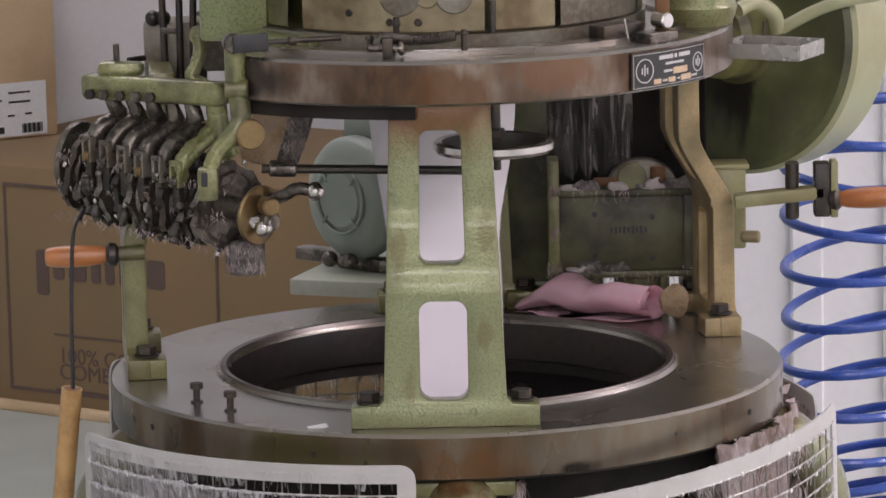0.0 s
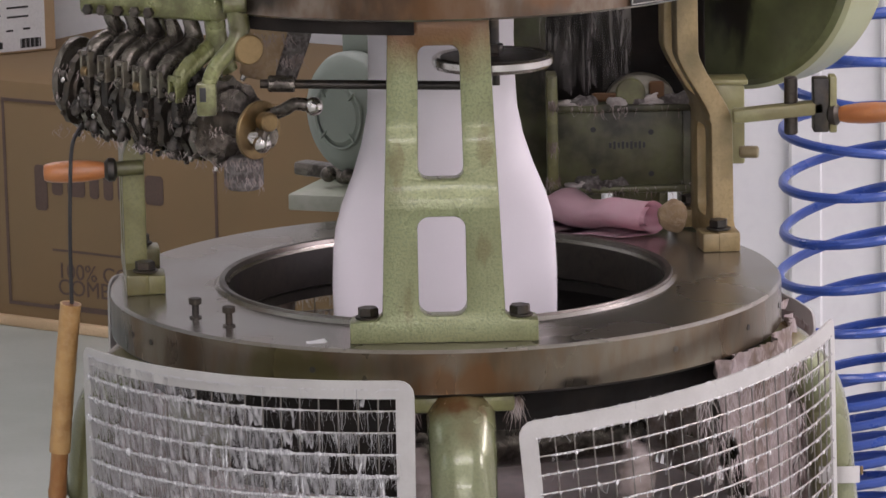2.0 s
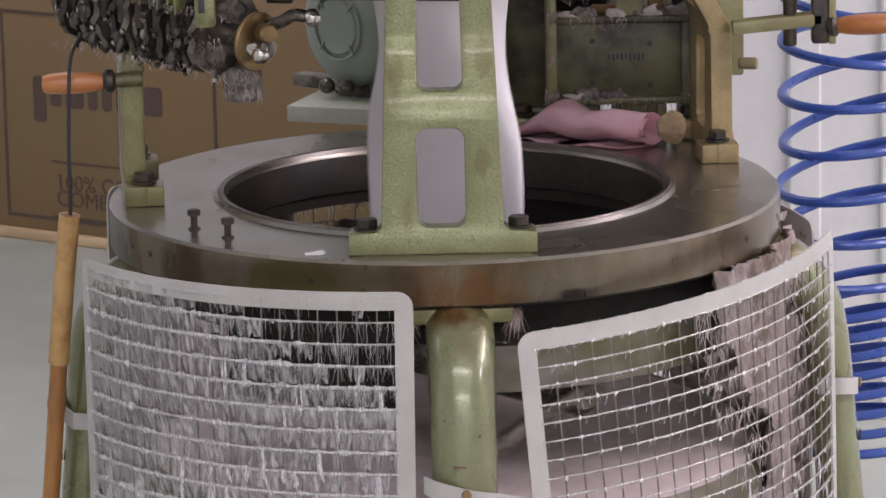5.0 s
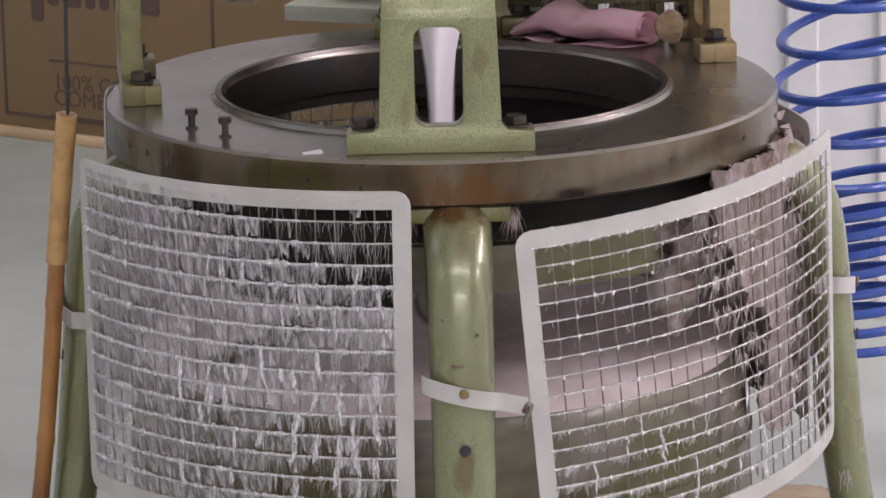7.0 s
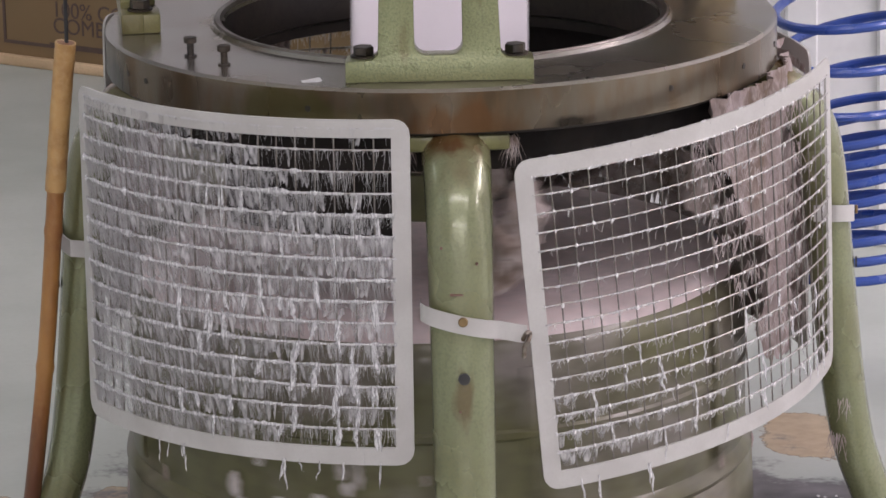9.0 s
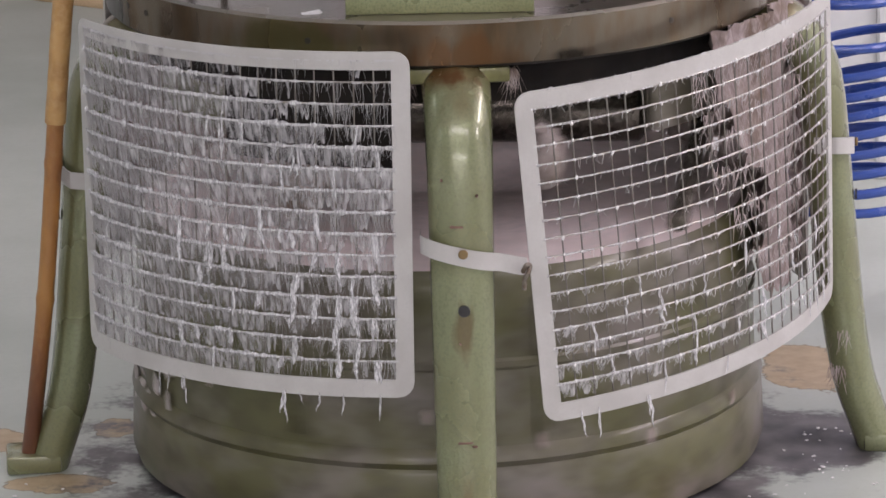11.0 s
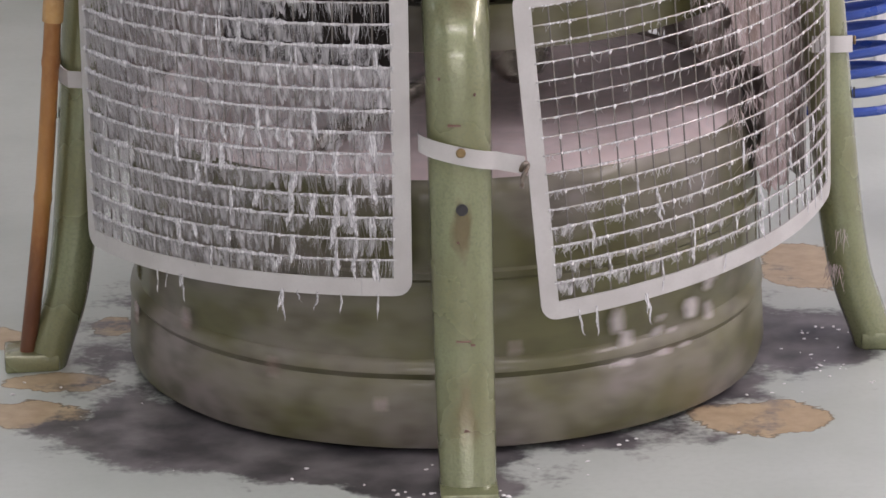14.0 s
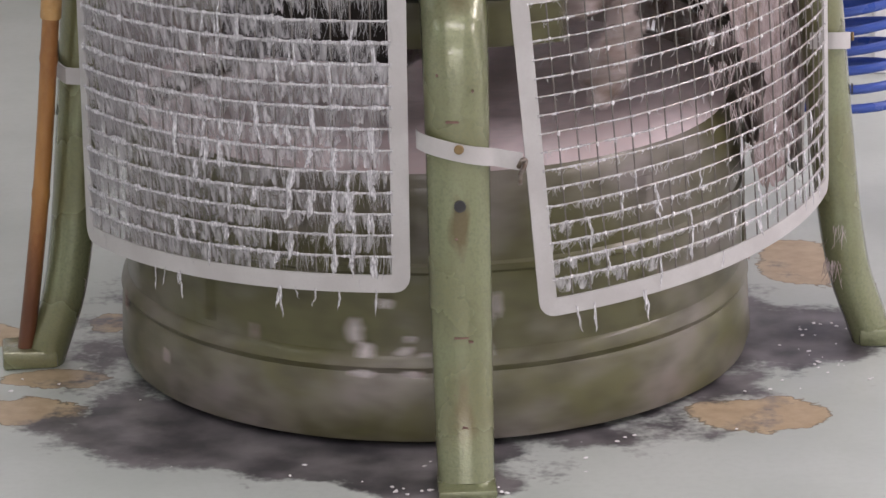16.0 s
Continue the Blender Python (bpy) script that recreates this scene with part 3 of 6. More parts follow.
def lower_plate():
    bm = lathe([(0.292, ZR - 0.004), (0.297, ZR + 0.004), (0.307, ZR + 0.005), (0.311, ZR), (0.446, ZR), (0.45, ZR - 0.004), (0.45, ZR - 0.056), (0.446, ZR - 0.06), (0.30, ZR - 0.06), (0.292, ZR - 0.055)], 128, True)
    ob = part("lower_plate", bm, STEEL, machine, "ground steel ring plate with an oily rim")
    ob.data.materials.append(STEEL_RIM)
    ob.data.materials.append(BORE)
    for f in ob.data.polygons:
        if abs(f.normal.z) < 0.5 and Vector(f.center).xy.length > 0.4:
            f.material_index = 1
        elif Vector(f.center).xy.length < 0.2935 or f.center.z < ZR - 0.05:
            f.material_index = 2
    part("inner_lip", lathe([(0.294, ZR + 0.001), (0.2965, ZR + 0.0065), (0.303, ZR + 0.0075), (0.3075, ZR + 0.001)], 128, True), LIP, ob, "worn dark steel lip")
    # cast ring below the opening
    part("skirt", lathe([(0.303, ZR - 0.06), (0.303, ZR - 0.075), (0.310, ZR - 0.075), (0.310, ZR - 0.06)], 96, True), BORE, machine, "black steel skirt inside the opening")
    # Ring reaches down to hide the interior and keep it dark.
    part("cast_ring", lathe([(0.315, ZR - 0.062), (0.315, ZR - 0.115), (0.405, ZR - 0.115), (0.415, ZR - 0.062)], 96, True, (152, 455)), DARK, machine, "near-black cast ring that darkens the space under the plate")
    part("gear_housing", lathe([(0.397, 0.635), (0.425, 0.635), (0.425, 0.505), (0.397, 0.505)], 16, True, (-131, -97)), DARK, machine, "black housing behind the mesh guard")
    part("vertical_rod", bar(polar(0.485, -12.5, 0.20), polar(0.485, -12.5, 0.635), 0.007), STEEL_DARK, machine, "black upright rod")
    for x, y in ((-0.324, -0.225), (-0.278, -0.281)):
        pin = bar((x, y, ZR), (x, y, ZR + 0.02), 0.0045)
        add(pin, rod(0.0085, 0.008, 18, 0.001), Matrix.Translation((x, y, ZR + 0.018)))
        add(pin, rod(0.008, 0.002, 18), Matrix.Translation((x, y, ZR)))
        part("pin", pin, STEEL_DARK, machine, "small black headed pin")
    for x, y, r in ((-0.316, 0.13, 0.004), (-0.21, 0.36, 0.005), (0.34, -0.13, 0.005), (-0.20, -0.37, 0.004), (0.41, 0.09, 0.005), (0.40, 0.07, 0.004)):
        part("screw_head", rod(r, 0.0008, 12), STEEL_DARK if r > 0.0045 else STEEL_BRIGHT, machine)
        machine.children[-1].location = (x, y, ZR)
    for az in (-155, -148, -112, -50, -30, -12):
        h = part("plug", rod(0.004, 0.0015, 12), STEEL_DARK, machine)
        p = polar(0.4492, az, ZR - 0.028)
        h.matrix_world = aim(p, p * 1.01 + Vector((0, 0, -0.01 * p.z)))


lower_plate()


def post_solid():
    """A cast post: flared foot, two windows, stepped inwards half way up. Its face looks along -y at y 0, its foot stands on z 0."""
    H = ZU - ZR
    half = [(0.118, 0.0), (0.118, 0.027), (0.084, 0.029), (0.077, 0.036), (0.0715, 0.17), (0.0705, 0.20), (0.068, 0.27), (0.0655, 0.33), (0.0635, H)]
    out = [(-x, z) for x, z in half] + [(x, z) for x, z in half[::-1]]
    holes = [round_rect(-0.031, 0.034, 0.029, 0.160, 0.015), [(x * (1 - 0.10 * (z - 0.2) / 0.17), z) for x, z in round_rect(-0.029, 0.205, 0.028, 0.368, 0.012)]]
    bm = slab(out, 0.03, 0, holes)
    bmesh.ops.bisect_plane(bm, geom=[*bm.verts, *bm.edges, *bm.faces], plane_co=(0, 0, 0.17), plane_no=(0, 0, 1))
    for z in [0.03] + [0.172 + 0.005 * k for k in range(22)]:
        bmesh.ops.bisect_plane(bm, geom=[*bm.verts, *bm.edges, *bm.faces], plane_co=(0, 0, z), plane_no=(0, 0, 1))

    def inset(z):
        t = min(1, max(0, (z - 0.175) / 0.095))
        return 0.046 * t * t * (3 - 2 * t) * 0.5 + 0.046 * t * 0.5
    for v in bm.verts:
        v.co.y += inset(v.co.z)
    # foot lugs reach back
    for s in (-1, 1):
        add(bm, block(0.049, 0.050, 0.0262, s * 0.092, 0.027, 0.0131, 0.003))
    es = [e for e in bm.edges if len(e.link_faces) == 2 and e.calc_face_angle(0) > 0.9]
    bmesh.ops.bevel(bm, geom=es, offset=0.0022, segments=2, affect="EDGES", profile=0.5)
    return bm


def posts():
    spots = [(-0.003, -0.405, 0), (0.390, 0.25, 98), (0.02, 0.405, 180), (-0.435, 0.035, 276)]
    first = None
    for x, y, turn in spots:
        m = pose(x, y, ZR, 0, 0, turn)
        if first is None:
            first = ob = part("post", post_solid(), GREEN_POST, machine, "hammered green cast post with two windows")
        else:
            ob = new("post", first.data)
            ob.parent = machine
            ob.material_slots[0].link = "OBJECT"
            ob.material_slots[0].material = TAN_POST if x > 0.1 else OLIVE_POST
            ob["label"] = "yellowed tan cast post" if x > 0.1 else "oily olive cast post"
        ob.matrix_world = m
        for s in (-1, 1):
            b = hexagon(0.0135, 0.011)
            add(b, rod(0.017, 0.003, 18, 0.001), Matrix.Translation((0, 0, -0.003)))
            bolt = part("bolt", put(b, Matrix.Translation((s * 0.095, 0.026, 0.031)) @ Matrix.Rotation(0.3 * s, 4, "Z")), STEEL_DARK, ob, "black hexagon bolt")


posts()


def oval_tube(path, az, wide, thick):
    """A bar of oval section, wide across the radius, along a path in one upright plane."""
    bm = bmesh.new()
    across, rings, n = polar(1, az + 90), [], 28
    for i, p in enumerate(path):
        d = (path[min(i + 1, len(path) - 1)] - path[max(i - 1, 0)]).normalized()
        out = across.cross(d).normalized()
        ring = []
        for k in range(n):
            q = 2 * math.pi * k / n
            c, s = math.cos(q), math.sin(q)
            ring.append(bm.verts.new(p + wide[i] * c * across + thick[i] * s * out))
        rings.append(ring)
    for A, B in zip(rings, rings[1:]):
        for k in range(n):
            bm.faces.new((A[k], A[(k + 1) % n], B[(k + 1) % n], B[k]))
    bm.faces.new(rings[0])
    bm.faces.new(rings[-1])
    bmesh.ops.recalc_face_normals(bm, faces=bm.faces)
    return bm


def legs():
    prof = [(0.405, ZR - 0.078), (0.432, 0.612), (0.465, 0.592), (0.495, 0.551), (0.509, 0.50), (0.519, 0.40), (0.530, 0.28), (0.541, 0.18), (0.555, 0.10), (0.575, 0.04), (0.587, 0.004)]
    for az in LEGS:
        d = polar(1, az)
        path = smooth_path([(d.x * r, d.y * r, z) for r, z in prof], 6)
        n = len(path)
        wide = [0.0445 - 0.009 * i / n for i in range(n)]
        thick = [0.034 - 0.006 * i / n for i in range(n)]
        leg = part("leg", oval_tube(path, az, wide, thick), GREEN_LEG, machine, "bent green painted leg, chipped and rust-stained at the top")
        turn = Matrix.Rotation(radians(az), 4, "Z")
        part("foot", put(block(0.075, 0.074, 0.012, 0.600, 0, 0.006, 0.004) if az == -88 else block(0.075, 0.072, 0.026, 0.606, 0, 0.013, 0.005), turn), GREEN_LEG, leg)
        part("flange", put(block(0.07, 0.135, 0.02, 0.405, 0, ZR - 0.072, 0.004), turn), GREEN_OIL, leg, "oily green flange")
        p = polar(0.5552, az, 0.357)
        part("bolt_hole", put(rod(0.0075, 0.0025, 16), aim(p, p + polar(0.01, az))), RUBBER, leg, "dark open bolt hole")
        for z, r, w in ((0.262, 0.5605, 0.006), (0.15, 0.574, 0.004), (0.075, 0.592, 0.006)):
            p = polar(r, az, z)
            chip = slab([(w * (0.6 + 0.5 * random.random()) * math.cos(k), w * (0.6 + 0.7 * random.random()) * math.sin(k)) for k in range(6)], 0.003, 0)
            part("paint_chip", put(chip, Matrix.Translation(p) @ Matrix.Rotation(radians(az + 90), 4, "Z")), CHIP, leg, "chip down to red primer")
        # strap that holds the guards
        strap = bmesh.new()
        pts = []
        for k in range(25):
            q = radians(-100 + 200 * k / 24)
            pts.append((0.523 + 0.031 * math.cos(q) if abs(q) < 1.6 else 0.523 + 0.02 * math.cos(q), 0.052 * math.sin(q)))
        pts = [(0.500, -0.050)] + pts[2:-5] + ([(0.5385, 0.052), (0.5375, 0.068), (0.535, 0.080)] if az == -88 else [(0.515, 0.050)])
        rows = [[strap.verts.new((x + o, y, 0.425 + dz - 0.24 * y)) for x, y in pts] for o, dz in ((0, -0.0115), (0, 0.0115), (-0.002, 0.0115), (-0.002, -0.0115))]
        for A, B in zip(rows, rows[1:] + rows[:1]):
            for k in range(len(pts) - 1):
                strap.faces.new((A[k], A[k + 1], B[k + 1], B[k]))
        bmesh.ops.recalc_face_normals(strap, faces=strap.faces)
        st = part("strap", put(strap, turn), GUARD, leg, "grey-white steel strap")
        p = polar(0.5545, az, 0.43)
        part("screw", put(rod(0.0062, 0.004, 14, 0.0012), aim(p, p + polar(0.01, az))), BRASS, st, "brass screw head")
        if az < -80:
            for z, r, dx, w in ((0.462, 0.5445, -0.006, 0.016), (0.315, 0.556, -0.004, 0.003), (0.19, 0.568, 0.0, 0.018), (0.185, 0.569, 0.012, 0.006), (0.118, 0.577, -0.008, 0.006), (0.50, 0.541, 0.02, 0.003), (0.52, 0.538, -0.024, 0.003)):
                sc = wobble(block(w, 0.006, 0.0026, 0.018 + dx, -r + 0.0005, z, 0.0008), 0.001, 200, z * 10)
                part("scratch", sc, CHIP, leg, "dark scratch in the paint")
        if az > 180:
            leg.location.x = 0.03
        if az == -88:
            part("hook", put(tube(smooth_path([(0.545, 0.074, 0.402), (0.550, 0.078, 0.412), (0.545, 0.083, 0.410), (0.550, 0.080, 0.402), (0.548, 0.076, 0.394), (0.547, 0.075, 0.380)], 5), 0.003, 8, True), turn), RUSTY_HOOK, st, "rusty wire hook")


legs()


def upper_plate():
    # the plate is cut away where the striping unit sits
    pr = [(0.20, ZU), (0.384, ZU), (0.387, ZU + 0.003), (0.387, ZU + 0.052), (0.383, ZU + 0.056), (0.20, ZU + 0.056)]
    bm = lathe(pr, 120, True, (-133, 150))
    add(bm, lathe([(0.10, ZU + 0.001), (0.202, ZU + 0.001), (0.202, ZU + 0.054), (0.10, ZU + 0.054)], 96, True))
    for a in (-133, 150):
        bm.faces.new([bm.verts.new(polar(r, a, z)) for r, z in pr])
    ob = part("upper_plate", bm, STEEL, machine, "steel upper plate with a brown oil-stained rim")
    ob.data.materials.append(UPPER_RIM)
    for f in ob.data.polygons:
        if abs(f.normal.z) < 0.5:
            f.material_index = 1
    part("raised_ring", lathe([(0.30, ZU + 0.056), (0.335, ZU + 0.056), (0.335, ZU + 0.062), (0.30, ZU + 0.062)], 96, True, (-132, 146)), STEEL, machine)
    part("needle_cylinder", lathe([(0.10, ZU - 0.02), (0.19, ZU - 0.02), (0.19, ZU + 0.06), (0.10, ZU + 0.06)], 64, True), STEEL_DARK, machine)


upper_plate()


# ---- mesh guards ----
def guard(az, half_u, z0, half_v, turn, r, lean=0.0, cols=15, rows=13, label="", name_group="mesh guards", lift=0.0):
    g = thing("mesh_guard", label or "curved grey steel guard of welded wire mesh clogged with white lint", "guard", group=name_group)
    c, s = math.cos(radians(turn)), math.sin(radians(turn))

    def bend(u, v, out=0.0):
        u += lean * v
        uu, vv = c * u - s * v, s * u + c * v
        return polar(r + out, az + math.degrees(uu / r), z0 + vv)
    band, rr = 0.023, 0.02
    outer = round_rect(-half_u, -half_v, half_u, half_v, rr, 4)
    bm = bmesh.new()

    def dense(loop):
        out = []
        for a, b in zip(loop, loop[1:] + loop[:1]):
            n = max(1, int(max(abs(b[0] - a[0]), abs(b[1] - a[1])) / 0.02))
            out += [(a[0] + (b[0] - a[0]) * k / n, a[1] + (b[1] - a[1]) * k / n) for k in range(n)]
        return out
    O = dense(outer)
    loops = []
    for sc, o in ((0, 0.0015), (1, 0.0015), (1, -0.0015), (0, -0.0015)):
        bu, bv = (half_u - band, half_v - band) if sc else (half_u, half_v)
        loops.append([bm.verts.new(bend(max(-bu, min(bu, u)), max(-bv, min(bv, v)), o)) for u, v in O])
    n = len(O)
    for A, B in zip(loops, loops[1:] + loops[:1]):
        for k in range(n):
            bm.faces.new((A[k], A[(k + 1) % n], B[(k + 1) % n], B[k]))
    bmesh.ops.recalc_face_normals(bm, faces=bm.faces)
    part("frame", bm, GUARD, g, "grey-white painted sheet steel frame")
    iu, iv = half_u - band + 0.003, half_v - band + 0.003
    for i in range(1, cols):
        u = -iu + 2 * iu * i / cols
        part("wire", tube([bend(u, -iv + 2 * iv * k / 6, -0.001) for k in range(7)], 0.00105, 6), WIRE_DULL, g)
    for j in range(1, math.ceil(rows)):
        v = -iv + 2 * iv * j / rows
        part("wire", tube([bend(-iu + 2 * iu * k / 24, v + lift, 0.0012) for k in range(25)], 0.00105, 6), WIRE, g)
    return g, lambda u, v, out=0.0: bend(u, v + lift, out), iu, iv


gl = guard(-124.8, 0.273, 0.451, 0.222, 1.3, 0.52, 0.03, cols=20, rows=14.66)
gr = guard(-47.3, 0.294, 0.434, 0.2145, 4.6, 0.53, cols=22, rows=16.3, lift=0.0044)
gb = guard(84.0, 0.659, 0.43, 0.215, 2.0, 0.51, cols=40, rows=15, label="curved grey steel guard of welded wire mesh behind the legs")


# ---- turning parts ----
drum = thing("takedown_drum", "dented green sheet metal drum turning under the machine", "drum")


def build_drum():
    off = polar(0.028, -52)
    prof = [(0.405, 0.363), (0.413, 0.352), (0.419, 0.336), (0.420, 0.31), (0.421, 0.248), (0.424, 0.244), (0.424, 0.236), (0.421, 0.232), (0.422, 0.13), (0.430, 0.122), (0.432, 0.112), (0.426, 0.103), (0.431, 0.095), (0.434, 0.03), (0.428, 0.011), (0.415, 0.008)]
    top = [(0.0, 0.36), (0.20, 0.388), (0.34, 0.386), (0.375, 0.380), (0.395, 0.371), (0.4055, 0.3627)]
    for name, pr, material, label in (("shell", prof, GREEN_DRUM, ""), ("cover", top, DUSTY, "sheet cover under grey dust")):
        bm = lathe(pr, 96)
        for v in bm.verts:
            a = math.atan2(v.co.y, v.co.x)
            if v.co.xy.length > 0.3:
                k = 1 + 0.005 * math.sin(2 * a + 0.5) + 0.006 * noise.noise(Vector((math.cos(a) * 2, math.sin(a) * 2, v.co.z * 6)))
                v.co.x *= k
                v.co.y *= k
        part(name, put(bm, Matrix.Translation(off)), material, drum, label)
    for az in (65, 110, 190, 260, 339):
        m = Matrix.Translation(off) @ Matrix.Rotation(radians(az), 4, "Z")
        part("seam", put(block(0.004, 0.022, 0.19, 0.4225, 0, 0.235, 0.0015), m), GREEN_DRUM, drum)
    for k in range(16):
        p = polar(0.430, 20 + 22 * k + 5 * random.random(), random.uniform(0.04, 0.20)) + off
        tuft = wobble(put(bmesh_ball(random.uniform(0.003, 0.010)), Matrix.Translation(p) @ Matrix.Rotation(radians(20 + 22 * k), 4, "Z") @ Matrix.Diagonal((0.35, 0.8, 2.0, 1))), 0.002, 160, k)
        part("lint_tuft", tuft, FURRED, drum, "tuft of grey lint")
    for k in range(26):
        p = polar(0.429, random.uniform(8, 36), random.uniform(0.05, 0.20)) + off
        shred = put(bmesh_ball(random.uniform(0.004, 0.010), 10), Matrix.Rotation(radians(22), 4, "Z") @ Matrix.Diagonal((0.35, random.uniform(0.5, 1.6), random.uniform(0.8, 2.4), 1)))
        part("lint_tuft", put(wobble(shred, 0.003, 140, k), Matrix.Translation(p)), FURRED_PALE, drum, "shred of white lint")
    # frame that turns with the drum: two belt plates, furred brackets, rollers and the cloth roll
    for s in (0, 180):
        part("belt_plate", put(lathe([(0.374, 0.518), (0.388, 0.518), (0.388, 0.578), (0.374, 0.578)], 28, True, (-46, 46)), Matrix.Rotation(radians(s), 4, "Z")), GREEN_DRUM, drum, "curved green end plate")
        for k, (az, r, z, sx, sy, sz) in enumerate(((58, 0.35, 0.46, 0.045, 0.05, 0.06), (62, 0.355, 0.51, 0.035, 0.045, 0.06), (54, 0.345, 0.56, 0.03, 0.06, 0.04), (112, 0.36, 0.50, 0.03, 0.03, 0.06))):
            b = put(bmesh_ball(1.0, 22), Matrix.Diagonal((0.6 * sx, 0.6 * sy, 0.7 * sz, 1)))
            wobble(b, 0.016, 32, k + s)
            wobble(b, 0.010, 95, k + s)
            part("lint_clump", put(b, Matrix.Rotation(radians(s + az), 4, "Z") @ Matrix.Translation((r, 0, z))), FURRED, drum, "felted clump of pinkish grey lint")
        part("arm", put(bar((0.30, -0.30, 0.40), (0.36, 0.02, 0.56), 0.013), Matrix.Rotation(radians(s), 4, "Z")), IRON, drum)
    part("draw_roller", bar((-0.26, 0.0, 0.475), (0.26, 0.0, 0.475), 0.04, 32, 0.01), IRON, drum, "dark draw-off roller")
    for y in (-0.06, 0.06):
        part("roller", bar((-0.31, y, 0.585), (0.31, y, 0.585), 0.022, 20), IRON, drum)


def bmesh_ball(r, seg=12):
    bm = bmesh.new()
    bmesh.ops.create_uvsphere(bm, u_segments=seg, v_segments=seg // 2 + 2, radius=r)
    return bm


build_drum()


def fabric_tube():
    rows = [(1.10, 0.100, 0.098), (1.03, 0.098, 0.095), (0.98, 0.099, 0.088), (0.93, 0.103, 0.074), (0.89, 0.112, 0.060), (0.85, 0.126, 0.046), (0.81, 0.143, 0.033), (0.78, 0.152, 0.025), (0.75, 0.156, 0.018), (0.70, 0.158, 0.012), (0.64, 0.157, 0.009), (0.585, 0.157, 0.008)]
    bm = bmesh.new()
    n = 64
    rings = []
    for z, a, b in rows:
        e = 1.0
        rings.append([bm.verts.new((a * math.cos(q), b * math.sin(q) + 0.002 * math.sin(5 * q + 9 * z), z)) for q in [2 * math.pi * k / n for k in range(n)]])
    for A, B in zip(rings, rings[1:]):
        for k in range(n):
            bm.faces.new((A[k], A[(k + 1) % n], B[(k + 1) % n], B[k]))
    bmesh.ops.recalc_face_normals(bm, faces=bm.faces)
    return solid("knitted_tube", bm, FABRIC, "white knitted fabric tube, spread flat as it is drawn down", "fabric", smooth=180)


fabric = fabric_tube()


# ---- blue hose ----
def hose():
    h = thing("air_hose", "coiled blue plastic air hose hanging in front of the wall", "hose")
    x0, y0, r, z, k = 0.605, 0.62, 0.105, 1.36, 0
    loops, pts = [], []
    while z > 0.19:
        pitch = 0.068 if z > 0.42 else 0.030
        lean = (0.028 if z > 0.42 else 0.05) * noise.noise(Vector((z * 4, 1.0, 2.0))) + 0.012
        rr = r * (1 + 0.10 * noise.noise(Vector((z * 9, 4.0, 0.0))) + (0.10 if z < 0.42 else 0))
        sx = 0.014 * noise.noise(Vector((z * 3, 8.0, 1.0)))
        for i in range(28):
            a = 2 * math.pi * i / 28
            pts.append((x0 + sx + rr * math.cos(a), y0 + rr * math.sin(a), max(0.012, z - pitch * i / 28 + lean * math.cos(a))))
        z -= pitch
    pts = [tuple((Vector(pts[max(0, i - 2)]) + Vector(pts[max(0, i - 1)]) + Vector(pts[i]) + Vector(pts[min(len(pts) - 1, i + 1)]) + Vector(pts[min(len(pts) - 1, i + 2)])) / 5) for i in range(len(pts))]
    for i in range(0, len(pts) - 1, 28):
        part("coil", tube(pts[i:i + 29], 0.0074, 10), HOSE, h)


hose()


